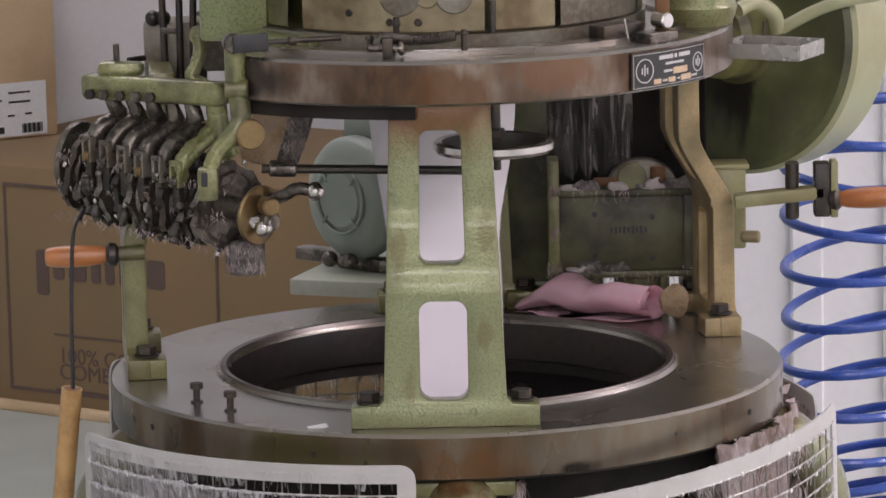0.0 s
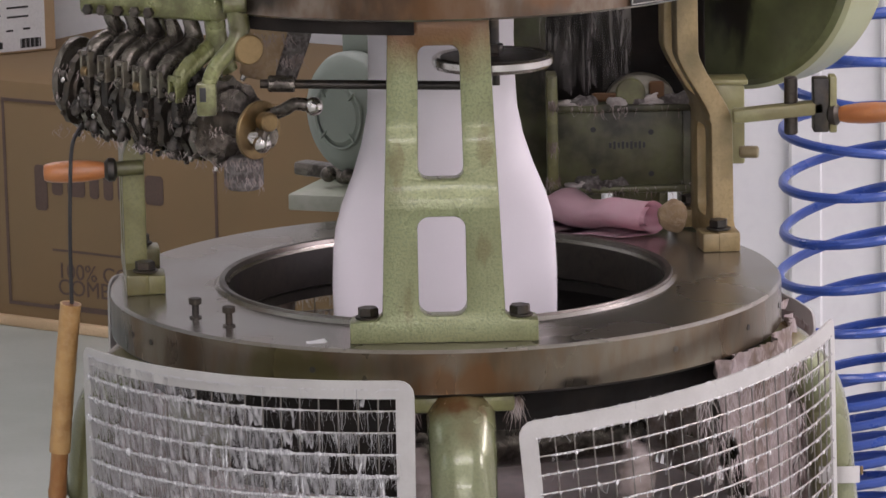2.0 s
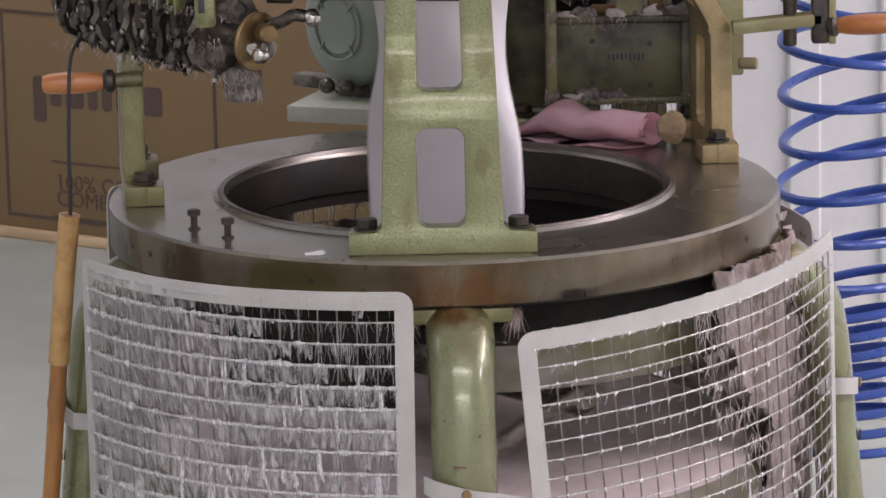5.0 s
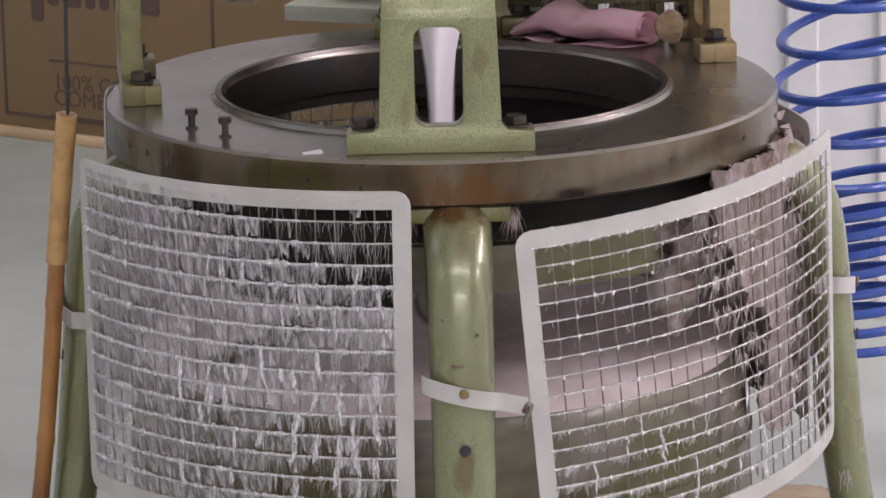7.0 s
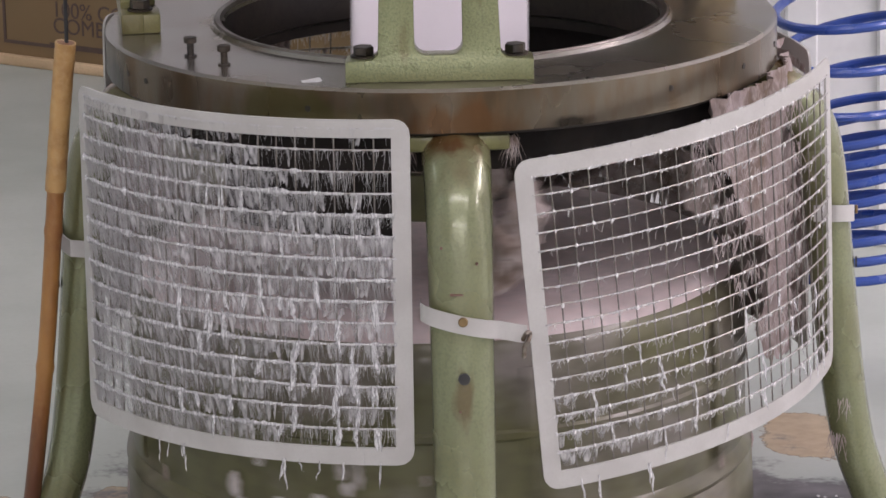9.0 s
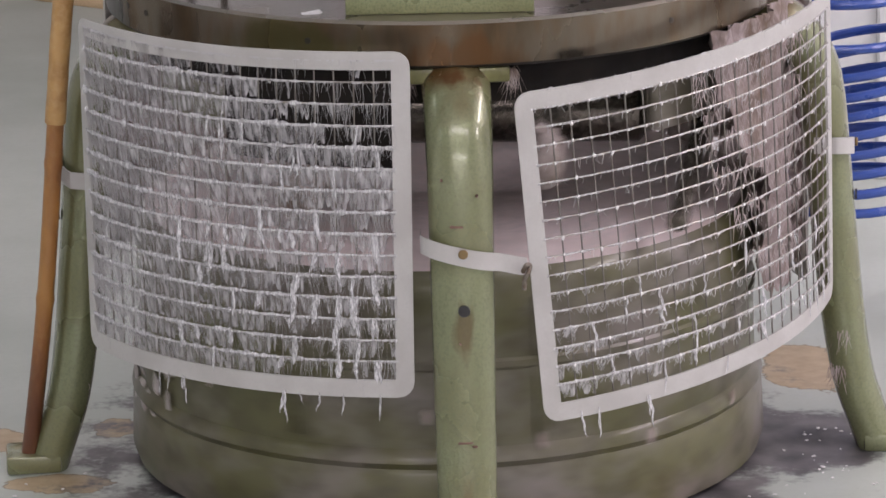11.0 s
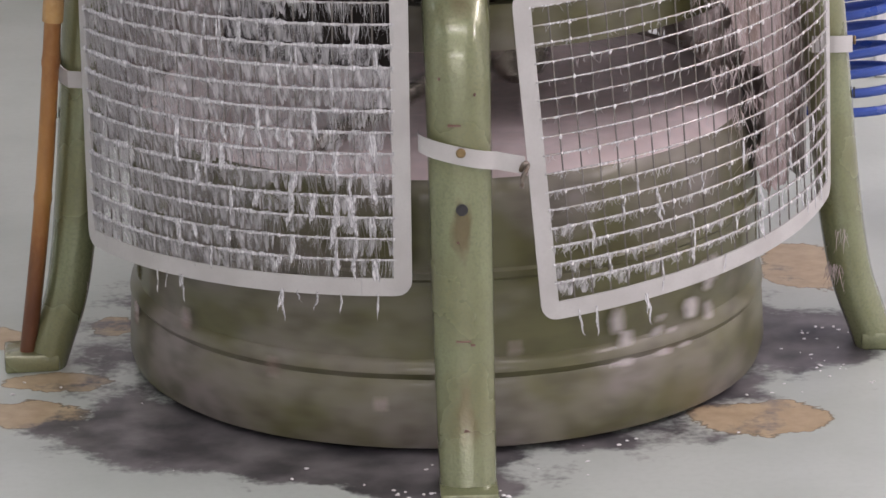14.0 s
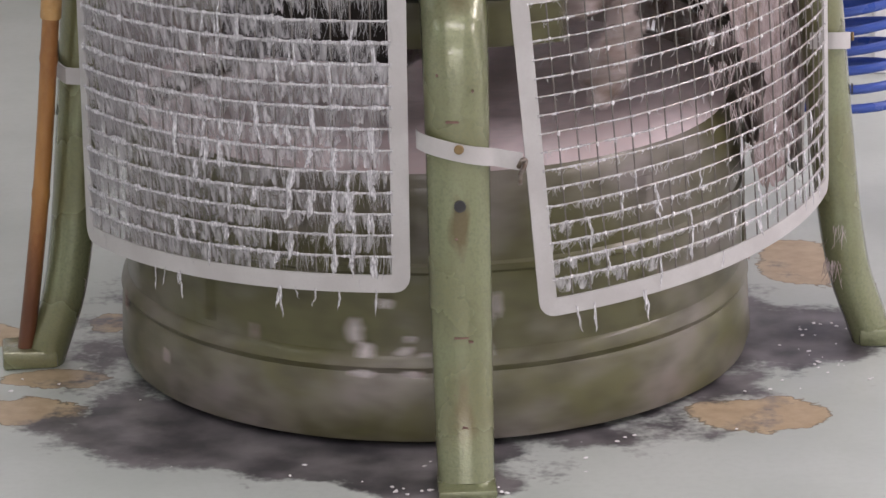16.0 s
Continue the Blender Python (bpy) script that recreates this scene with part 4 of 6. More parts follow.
# ---- striping unit: a stack of pattern wheels with levers, left of the plates ----
def striping_unit():
    u = thing("striping_unit", "greasy pattern wheel unit with levers, furred with grey lint", "machine unit")
    A, B = Vector((-0.478, 0.062, 0.958)), Vector((-0.262, -0.135, 0.935))
    d = (B - A).normalized()
    side = Vector((d.y, -d.x, 0)).normalized()      # towards the front of the hall
    if side.y > 0:
        side = -side
    part("shaft", bar(A - 0.01 * d, B + 0.02 * d, 0.016, 18), IRON, u)
    count = 9
    for i in range(count):
        p = A + d * (0.012 + 0.272 * i / count)
        r = 0.058 - 0.006 * (i % 2) + 0.004 * random.random()
        bm = lathe([(0.014, 0), (r - 0.012, 0), (r - 0.01, 0.002), (r, 0.002), (r, 0.013), (r - 0.01, 0.013), (r - 0.014, 0.016), (0.014, 0.016)], 40, True)
        for v in bm.verts:
            if v.co.xy.length > r - 0.004:
                a = math.atan2(v.co.y, v.co.x)
                k = 1 + 0.05 * (1 if math.sin(a * 20) > 0 else -1)
                v.co.x *= k
                v.co.y *= k
        wobble(bm, 0.0015, 60, i)
        wheel = part("pattern_wheel", put(bm, aim(p, p + d)), IRON if i % 3 else STEEL_DARK, u, "toothed pattern wheel caked with grease and lint")
        for k in range(9):
            a = 2 * math.pi * k / 9 + i
            q = Vector(((r + 0.001) * math.cos(a), (r + 0.001) * math.sin(a), 0.008))
            peg = put(rod(0.0035, 0.007, 8, 0.0008), Matrix.Translation(q) @ Matrix.Rotation(a, 4, "Z") @ Matrix.Rotation(radians(90), 4, "Y"))
            part("peg", put(peg, aim(p, p + d)), STEEL_BRIGHT if (k + i) % 4 == 0 else STEEL_DARK, wheel)
    # end disc with crank pieces
    e = B + 0.028 * d
    disc = part("end_disc", put(rod(0.039, 0.006, 40, 0.001), aim(e, e + d)), BRASS, u, "dull bronze end disc")
    up = Vector((0, 0, 1))
    acr = d.cross(up).normalized() * -1
    for ax, az, r in ((0.012, 0.02, 0.005), (0.02, -0.006, 0.004)):
        q = e + d * 0.0055 + acr * ax + up * az
        part("hole", put(rod(r, 0.0015, 14), aim(q, q + d)), RUBBER, disc)
    h = e + d * 0.006 - up * 0.006
    part("hub", put(rod(0.015, 0.022, 24, 0.003), aim(h, h + d)), IRON, u)
    k1 = Vector((-0.232, -0.165, 0.946))
    part("knob", put(rod(0.0125, 0.02, 24, 0.002), aim(k1, k1 + Vector((0.5, -0.8, 0)))), BRASS, u, "round bronze knob")
    part("crank", tube(smooth_path([h + d * 0.02, (-0.25, -0.165, 0.926), (-0.236, -0.17, 0.918)], 5), 0.009, 12), STEEL_BRIGHT, u, "bright cranked pin")
    part("crank_ball", put(ball(0.0125), Matrix.Translation((-0.234, -0.172, 0.917))), STEEL_BRIGHT, u)
    part("ball_lever", tube(smooth_path([(-0.225, -0.15, 0.95), (-0.205, -0.155, 0.958), (-0.19, -0.158, 0.966), (-0.168, -0.16, 0.963)], 5), 0.0085, 12, True, None), IRON, u)
    part("ball", put(ball(0.0125), Matrix.Translation((-0.166, -0.16, 0.9625))), STEEL_BRIGHT, u, "worn steel ball grip")
    # top bar, its bolts and the curved arms with forked ends
    L, R = Vector((-0.464, 0.0, 1.084)), Vector((-0.290, -0.105, 1.086))
    bd = (R - L).normalized()
    m = Matrix.Translation((L + R) / 2) @ Matrix.Rotation(math.atan2(bd.y, bd.x), 4, "Z")
    part("top_bar", put(wobble(block((R - L).length + 0.02, 0.03, 0.032, 0, 0, 0, 0.007, 3), 0.0015, 40), m), GREEN_LEVER, u, "worn green top bar")
    for k, f in enumerate((0.05, 0.16, 0.29, 0.42, 0.53)):
        q = L.lerp(R, f) + Vector((-0.009, -0.0135, -0.008))
        part("bolt", put(hexagon(0.0075, 0.008), aim(q, q + Vector((-0.3, -0.9, 0)))), IRON if k % 2 else STEEL_DARK, u, "hexagon bolt head")
    for i in range(6):
        f = i / 4.6
        fork = Vector((-0.465, -0.012, 1.004)).lerp(Vector((-0.352, -0.118, 0.987)), f)
        top = L.lerp(R, 0.10 + 0.16 * i) + Vector((0.006, 0.004, -0.012))
        inn = top.lerp(fork, 0.5) + Vector((0.022, 0.02, 0.004))
        n = 16
        path = smooth_path([top, top.lerp(inn, 0.5) + Vector((0.004, 0, -0.006)), inn, fork + Vector((0.008, 0.006, 0.02)), fork], 4)
        col = GREEN_LEVER if i > 4 else IRON
        arm = part("lever_arm", wobble(tube(path, 0.009, 14, True, [0.0085 + 0.004 * math.sin(3.1 * k / len(path)) for k in range(len(path))]), 0.003, 55, i), col, u, "curved cast lever arm")
        fm = Matrix.Translation(fork) @ Matrix.Rotation(math.atan2(d.y, d.x), 4, "Z")
        for s in (-1, 1):
            part("fork_cheek", put(slab(round_rect(-0.0022, -0.019, 0.0022, 0.016, 0.002), 0.02, 0.0008), fm @ Matrix.Translation((s * 0.0065, -0.012, 0))), GREY_OIL if i < 5 else col, arm)
        part("fork_bridge", put(block(0.016, 0.006, 0.008, 0, -0.009, 0.013, 0.001), fm), col, arm)
        part("roller", put(rod(0.0068, 0.011, 16, 0.001), fm @ Matrix.Translation((-0.0055, -0.009, -0.011)) @ Matrix.Rotation(radians(90), 4, "Y")), IRON if i % 3 else BRASS, arm, "worn steel roller")
        part("follower", put(block(0.012, 0.01, 0.035, 0, -0.004, -0.034, 0.002), fm), STEEL_DARK, arm)
    # caked grease between the wheels
    for k in range(30):
        f, a = random.random(), random.uniform(100, 330)
        q = A + d * 0.28 * f + side * (0.058 * -math.cos(radians(a))) + Vector((0, 0, 0.058 * math.sin(radians(a))))
        r = random.uniform(0.004, 0.009)
        part("grease_clump", put(wobble(bmesh_ball(r, 16), r * 0.7, 190, k), Matrix.Translation(q) @ Matrix.Diagonal((1.0, 0.8, random.uniform(1.0, 1.7), 1))), GREASE if k % 4 else FURRED_DARK, u, smooth=180)
    # left cheek plate
    q = A - 0.012 * d
    cheek = slab([(0.042 * math.cos(radians(a)), 0.056 * math.sin(radians(a))) for a in range(0, 360, 15)], 0.012, 0.002)
    part("cheek_plate", put(cheek, aim(q + Vector((0, 0, 0.012)), q + d) @ Matrix.Rotation(radians(-90), 4, "X")), IRON, u, "greasy rounded cheek plate")
    # green bracket on the right with its tall lever
    path = smooth_path([(-0.258, -0.295, 1.178), (-0.258, -0.295, 1.125), (-0.253, -0.295, 1.09), (-0.258, -0.30, 1.068), (-0.284, -0.305, 1.038), (-0.295, -0.308, 1.012)], 5)
    part("tall_lever", tube(path, 0.012, 12, True, [0.0135 if k < 12 else 0.0145 - 0.0002 * k for k in range(len(path))]), GREEN_LEVER, u, "green cast lever")
    part("lever_foot", put(block(0.026, 0.02, 0.042, -0.296, -0.308, 0.999, 0.004), Matrix()), GREEN_LEVER, u)
    part("foot_slot", block(0.008, 0.004, 0.018, -0.300, -0.3185, 1.006, 0.0005), RUBBER, u)
    part("clamp_boss", put(rod(0.012, 0.03, 18, 0.002), aim((-0.272, -0.30, 1.118), (-0.24, -0.302, 1.118))), GREEN_LEVER, u)
    part("round_boss", put(rod(0.0195, 0.03, 28, 0.002), aim((-0.252, -0.28, 1.060), (-0.236, -0.315, 1.060))), BRASS, u, "bronze round boss")
    part("side_bracket", tube(smooth_path([(-0.31, -0.09, 1.09), (-0.296, -0.092, 1.075), (-0.292, -0.09, 1.04), (-0.28, -0.08, 1.0)], 5), 0.014, 12), GREEN_LEVER, u)
    part("hook_lever", tube(smooth_path([(-0.318, -0.05, 1.155), (-0.316, -0.05, 1.135), (-0.322, -0.052, 1.115), (-0.328, -0.055, 1.10), (-0.31, -0.06, 1.09)], 5), 0.009, 12), GREEN_LEVER, u)
    part("hook_eye", put(rod(0.0125, 0.01, 20, 0.002), aim((-0.318, -0.045, 1.155), (-0.318, -0.06, 1.155))), GREEN_LEVER, u)
    part("top_casting", put(wobble(block(0.06, 0.03, 0.022, -0.425, -0.005, 1.106, 0.009), 0.003, 40), Matrix()), GREEN_LEVER, u)
    part("wing_nut", put(block(0.008, 0.008, 0.03, -0.43, 0.0, 1.125, 0.002), Matrix()), STEEL_DARK, u)
    part("wing", put(block(0.022, 0.006, 0.008, -0.42, 0.0, 1.135, 0.002), pose(0, 0, 0, 0, 3, 0)), STEEL_DARK, u)
    part("under_housing", put(rod(0.026, 0.045, 24, 0.006), pose(-0.262, -0.10, 0.845)), FURRED_DARK, u, "round housing furred with grey lint")
    # lint-coated cone under the plate
    cone = lathe([(0.0, -0.085), (0.012, -0.08), (0.03, -0.03), (0.045, 0.02), (0.0, 0.022)], 24)
    part("furred_cone", put(wobble(cone, 0.006, 40), pose(-0.205, -0.02, 1.05)), FURRED_DARK, u, "grey lint clump under the plate")
    part("lint_patch", put(wobble(block(0.05, 0.012, 0.075, 0, 0, 0, 0.006), 0.006, 40), pose(-0.235, -0.05, 1.02, 0, 15, 0)), TAN_LINT, u, "tan lint clump")
    return u


def ball(r, seg=20):
    bm = bmesh.new()
    bmesh.ops.create_uvsphere(bm, u_segments=seg, v_segments=seg // 2, radius=r)
    return bm


FURRED_DARK = mat("dark_grey_lint", (0.16, 0.145, 0.135), 1.0, 0.0, (0.06, 0.05, 0.045), 40, 0.7, (0.34, 0.32, 0.31), 150, 0.6, 0.8)
GREASE = mat("black_grease", (0.035, 0.03, 0.026), 0.3, 0.2, (0.10, 0.085, 0.07), 60, 0.6, (0.2, 0.18, 0.16), 200, 0.35, 0.5)
TAN_LINT = mat("tan_oily_lint", (0.36, 0.26, 0.15), 0.95, 0.0, (0.2, 0.13, 0.07), 40, 0.6, (0.45, 0.36, 0.26), 160, 0.5, 0.7)
striping_unit()


def turned_handle(p, q, label):
    """A turned wooden grip on a dark ferrule, from ferrule p to tip q."""
    h = part("handle", put(lathe([(0, 0), (0.010, 0.001), (0.0125, 0.010), (0.0145, 0.03), (0.0148, 0.05), (0.0135, 0.07), (0.0118, 0.078), (0.0095, 0.081), (0, 0.082)], 28), aim(p, q)), WOOD, machine, label)
    part("ferrule", put(lathe([(0, -0.016), (0.009, -0.016), (0.0155, -0.012), (0.016, -0.004), (0.011, 0.001), (0, 0.002)], 24), aim(p, q)), STEEL_DARK, h, "black iron ferrule")
    return h


turned_handle((-0.448, -0.05, 0.865), (-0.535, -0.055, 0.8635), "turned orange wooden crank grip")
turned_handle((0.545, 0.16, 0.884), (0.62, 0.135, 0.890), "turned orange wooden crank grip")
part("handle_shaft", bar((-0.45, -0.05, 0.865), (-0.40, -0.04, 0.866), 0.010), GREEN_OIL, machine)


# ---- motor on its shelf ----
def motor():
    sh = thing("motor_shelf", "pale green painted plank shelf under the motor, dusty", "shelf")
    bm = slab([(-0.175, -0.012), (-0.175, 0.012), (0.24, 0.012), (0.24, -0.012)], 0.36, 0.003)
    part("board", put(bm, pose(-0.065, 0.47, 0.708, 0, 0, -20)), SHELF, sh)
    part("bracket", block(0.04, 0.04, 0.70, 0.03, 0.62, 0.355, 0.004), GREEN_DARK, sh)
    mo = thing("electric_motor", "grey-green electric motor with a ribbed end cover on the shelf", "motor")
    axis = aim((-0.145, 0.58, 0.828), (-0.02, 0.70, 0.828))
    part("end_cover", put(lathe([(0, -0.014), (0.04, -0.013), (0.043, -0.010), (0.065, -0.006), (0.086, 0.004), (0.092, 0.014), (0.092, 0.03), (0, 0.03)], 48), axis), MOTOR, mo, "round grey-green end cover")
    part("cover_ring", put(lathe([(0.047, -0.0125), (0.05, -0.0135), (0.052, -0.011), (0.05, -0.009)], 48, True), axis), MOTOR, mo)
    for k in range(4):
        a = k * 90 + 45
        p = polar(0.044, a, -0.0135)
        part("rib", put(block(0.018, 0.003, 0.004, 0, 0, 0, 0.001), axis @ Matrix.Translation(p) @ Matrix.Rotation(radians(a), 4, "Z")), MOTOR, mo)
    part("body", put(lathe([(0, 0.028), (0.082, 0.028), (0.083, 0.035), (0.083, 0.20), (0.076, 0.21), (0, 0.21)], 48), axis), MOTOR, mo)
    part("terminal_box", put(block(0.08, 0.06, 0.05, 0, 0, 0, 0.008), pose(-0.10, 0.64, 0.93, 0, 0, 50)), MOTOR, mo)
    for dx in (-0.05, 0.05):
        part("motor_foot", put(block(0.03, 0.14, 0.02, 0, 0, 0, 0.004), pose(-0.13 + dx * 0.65, 0.61 + dx * -0.76, 0.731, 0, 0, 50)), IRON, mo)
        part("foot_bolt", put(ball(0.012), pose(-0.155 + dx * 0.3, 0.57 - 0.2 * dx, 0.739)), IRON, mo)


strip = slab(round_rect(-0.012, -0.009, 0.014, 0.007, 0.004, 3), 0.0006, 0)
part("paint_fleck", put(wobble(strip, 0.004, 120), pose(-0.165, -0.385, ZR + 0.0004, -90, 0, 8)), PAPER, machine, "white paint fleck on the plate")
SHELF = mat("pale_green_board", (0.40, 0.43, 0.33), 0.6, 0.0, (0.52, 0.50, 0.46), 9, 0.6, (0.33, 0.35, 0.26), 80, 0.4, 0.15)
motor()


# ---- shafts, gear casings and the drive on the far side ----
def drive():
    part("cross_shaft", bar((-0.235, -0.15, 0.992), (0.035, -0.15, 0.984), 0.006, 16), STEEL_DARK, machine, "black cross shaft")
    part("shaft_collar", bar((-0.225, -0.15, 0.992), (-0.19, -0.15, 0.991), 0.011, 20, 0.002), IRON, machine)
    whl = part("take_up_wheel", put(lathe([(0.012, -0.004), (0.06, -0.003), (0.068, -0.010), (0.074, -0.010), (0.078, -0.005), (0.078, 0.003), (0.074, 0.006), (0.066, 0.003), (0.012, 0.004)], 64, True), pose(0.066, -0.20, 1.026)), STEEL_BRIGHT, machine, "bright rimmed steel wheel")
    part("wheel_face", put(rod(0.067, 0.002, 48), pose(0.066, -0.20, 1.0285)), STEEL_DARK, whl)
    part("spindle", put(rod(0.009, 0.085, 16), pose(0.066, -0.20, 1.02)), STEEL_DARK, whl)
    part("nut", put(hexagon(0.014, 0.012), pose(0.066, -0.20, 1.034)), STEEL_DARK, whl)
    part("lower_pin", put(rod(0.005, 0.03, 12), pose(0.070, -0.20, 0.992)), STEEL_DARK, whl)
    g = thing("gear_casing", "dark olive gear casing, oily and hung with lint", "gear casing", pose(0.006, 0.13, -0.024))
    part("front_cover", block(0.20, 0.05, 0.108, 0.255, 0.25, 0.832, 0.004), GREEN_MURK, g, "flat dark green cover")
    part("top_ledge", block(0.215, 0.06, 0.010, 0.252, 0.245, 0.891, 0.003), GREEN_MURK, g)
    part("bottom_ledge", block(0.215, 0.06, 0.010, 0.252, 0.245, 0.774, 0.003), GREEN_MURK, g)
    part("left_upright", block(0.016, 0.05, 0.24, 0.150, 0.24, 0.82, 0.003), GREEN_OIL, g)
    part("right_upright", block(0.03, 0.05, 0.19, 0.349, 0.245, 0.796, 0.003), GREEN_MURK, g)
    for x in (0.205, 0.30):
        part("leg_foot", block(0.028, 0.05, 0.075, x, 0.26, 0.738, 0.003), GREEN_OIL, g)
    part("inner_wall", block(0.13, 0.02, 0.50, 0.145, 0.345, 0.88, 0.002), GREEN_MURK, g)
    part("bearing_boss", put(rod(0.035, 0.05, 28, 0.004), pose(0.27, 0.25, 0.72)), GREEN_MURK, g)
    for x, z in ((0.208, 0.86), (0.29, 0.855), (0.208, 0.80), (0.29, 0.795)):
        part("bolt_hole", put(rod(0.004, 0.002, 10), aim((x, 0.2265, z), (x, 0.2, z))), RUBBER, g)
    for k in range(9):
        part("stamped_mark", block(0.0035, 0.001, 0.008 + 0.003 * (k % 2), 0.232 + 0.006 * k, 0.2245, 0.837, 0), RUBBER, g)
    # gears above the cover
    arch = slab([(0.05 * math.cos(radians(a)), 0.040 * math.sin(radians(a))) for a in range(0, 181, 12)], 0.03, 0.003)
    part("gear_arch", put(arch, pose(0.277, 0.24, 0.895)), GREY_OIL, g, "grey cast arch over the gears")
    part("gear", put(rod(0.021, 0.012, 32, 0.002), aim((0.262, 0.235, 0.912), (0.262, 0.2, 0.912))), GREEN_OIL, g)
    part("pinion", block(0.022, 0.012, 0.03, 0.299, 0.232, 0.912, 0.004), RUSTY, g)
    part("rust_strip", block(0.05, 0.01, 0.012, 0.232, 0.235, 0.905, 0.003), RUSTY, g, "rust brown strip")
    # Dark sheet added to stand in for the darkness behind the veil.
    part("back_panel", block(0.25, 0.02, 0.24, 0.27, 0.33, 1.0, 0.004), DARK, g, "near-black panel that fills the dark behind the lint veil")
    part("column", block(0.075, 0.08, 0.98, 0.105, 0.40, 0.514, 0.003), GREEN_MURK, g, "dark green column to the floor")
    part("belt_case", put(rod(0.05, 0.16, 30, 0.006), pose(0.075, 0.40, 0.86)), GREEN_MURK, g)
    for k in range(16):
        q = Vector((0.16 + 0.195 * random.random(), 0.222 + 0.01 * random.random(), 0.897 if k < 10 else 0.781))
        b = put(bmesh_ball(1.0, 16), Matrix.Diagonal((random.uniform(0.012, 0.030), 0.010, random.uniform(0.005, 0.013), 1)))
        part("lint_clump", put(wobble(b, 0.006, 110, k), Matrix.Translation(q)), FURRED_PALE if k % 2 else FURRED_DARK, g, smooth=180)
    veil = bmesh.new()
    cols = [[veil.verts.new((0.135 + 0.011 * i + 0.004 * noise.noise((i, j * 0.6, 0)), 0.285 + 0.01 * math.sin(i * 1.7) + 0.004 * j * (i % 2), 1.10 - 0.205 * j / 8 * (0.90 + 0.10 * math.sin(1.3 * i) ** 2))) for j in range(9)] for i in range(13)]
    for a, b in zip(cols, cols[1:]):
        for j in range(8):
            veil.faces.new((a[j], b[j], b[j + 1], a[j + 1]))
    part("lint_veil", veil, VEIL, g, "hanging veil of grey lint", smooth=180)
    # flywheel casing
    f = thing("flywheel_casing", "large round green drive casing with a pale rim", "drive casing")
    n = Vector((-0.62, -0.785, 0.0))
    c = Vector((0.415, 0.40, 1.087))
    m = aim(c, c + n)
    # Face coloured darker than the rim to carry its shade.
    part("face", put(lathe([(0, 0.0), (0.06, 0.0), (0.075, -0.008), (0.12, -0.010), (0.165, -0.006), (0.190, 0.0), (0.199, -0.006)], 96), m), GREEN_WHEEL, f, "dished green face with its shade put into the colour")
    part("rim", put(lathe([(0.199, -0.006), (0.205, -0.012), (0.205, -0.09), (0.195, -0.098), (0.0, -0.098)], 96), m), GREEN_PALE, f, "pale green rim")
    part("hub", put(lathe([(0, 0.05), (0.05, 0.05), (0.062, 0.04), (0.066, 0.0), (0.075, -0.006)], 48), m), GREEN_OIL, f)
    for a in (150,):
        q = m @ polar(0.11, a, 0.0)
        part("spoke", bar(m @ polar(0.06, a, 0.0), m @ polar(0.192, a, 0.002), 0.008), GREEN_WHEEL, f)
    part("oil_streak", put(block(0.07, 0.004, 0.16, 0, 0, 0, 0.002), pose(0.345, 0.365, 1.0, 0, 0, -38)), DARK, f, "black oil streak")
    part("feed_pipe", tube(smooth_path([(0.41, 0.22, 1.14), (0.435, 0.24, 1.148), (0.462, 0.26, 1.13), (0.47, 0.28, 1.105)], 6), 0.011, 14), GREEN_PALE, f)
    part("guard_rail", tube(smooth_path([(0.475, 0.28, 1.106), (0.52, 0.27, 1.13), (0.56, 0.26, 1.145), (0.61, 0.27, 1.152)], 6), 0.009, 12), GREEN_PALE, f)
    part("support", block(0.05, 0.05, 0.95, 0.37, 0.56, 0.475, 0.006), GREEN_WHEEL, f)
    # crank arms on the right
    part("bearing_bracket", block(0.055, 0.05, 0.115, 0.397, 0.31, 0.852, 0.004), GREEN_OLD, machine, "pale green bearing bracket")
    part("bracket_lip", block(0.075, 0.055, 0.008, 0.392, 0.31, 0.911, 0.003), GREEN_OLD, machine)
    part("stub_shaft", bar((0.41, 0.19, 0.829), (0.436, 0.185, 0.829), 0.0085, 18, 0.002), CREAM, machine)
    part("crank_arm", put(block(0.125, 0.03, 0.018, 0, 0, 0, 0.003), pose(0.462, 0.17, 0.888, 0, -5, 0)), GREEN_OLD, machine, "pale green crank arm")
    part("arm_pin", bar((0.480, 0.175, 0.855), (0.480, 0.175, 0.935), 0.0095, 16, 0.002), STEEL_DARK, machine)
    part("crank_plate", block(0.022, 0.03, 0.075, 0.520, 0.17, 0.897, 0.003), STEEL_DARK, machine)
    part("crank_edge", block(0.010, 0.032, 0.078, 0.5365, 0.17, 0.898, 0.002), GREEN_OLD, machine)


def veil_material():
    m = mat("lint_veil", (0.34, 0.32, 0.30), 1.0, 0.0, (0.22, 0.20, 0.19), 30, 0.6, (0.42, 0.40, 0.38), 90, 0.5, 0.3, stretch=(1, 1, 0.25))
    nt, L = m.node_tree, m.node_tree.links
    n = nt.nodes.new("ShaderNodeTexNoise")
    n.inputs["Scale"].default_value = 60
    co = nt.nodes.new("ShaderNodeTexCoord")
    mp = nt.nodes.new("ShaderNodeMapping")
    mp.inputs["Scale"].default_value = (1, 1, 0.2)
    L.new(co.outputs["Object"], mp.inputs["Vector"])
    L.new(mp.outputs["Vector"], n.inputs["Vector"])
    r = nt.nodes.new("ShaderNodeMapRange")
    r.inputs["From Min"].default_value, r.inputs["From Max"].default_value = 0.40, 0.72
    r.inputs["To Min"].default_value, r.inputs["To Max"].default_value = 0.12, 0.75
    L.new(n.outputs["Fac"], r.inputs["Value"])
    L.new(r.outputs["Result"], nt.nodes["Principled BSDF"].inputs["Alpha"])
    return m


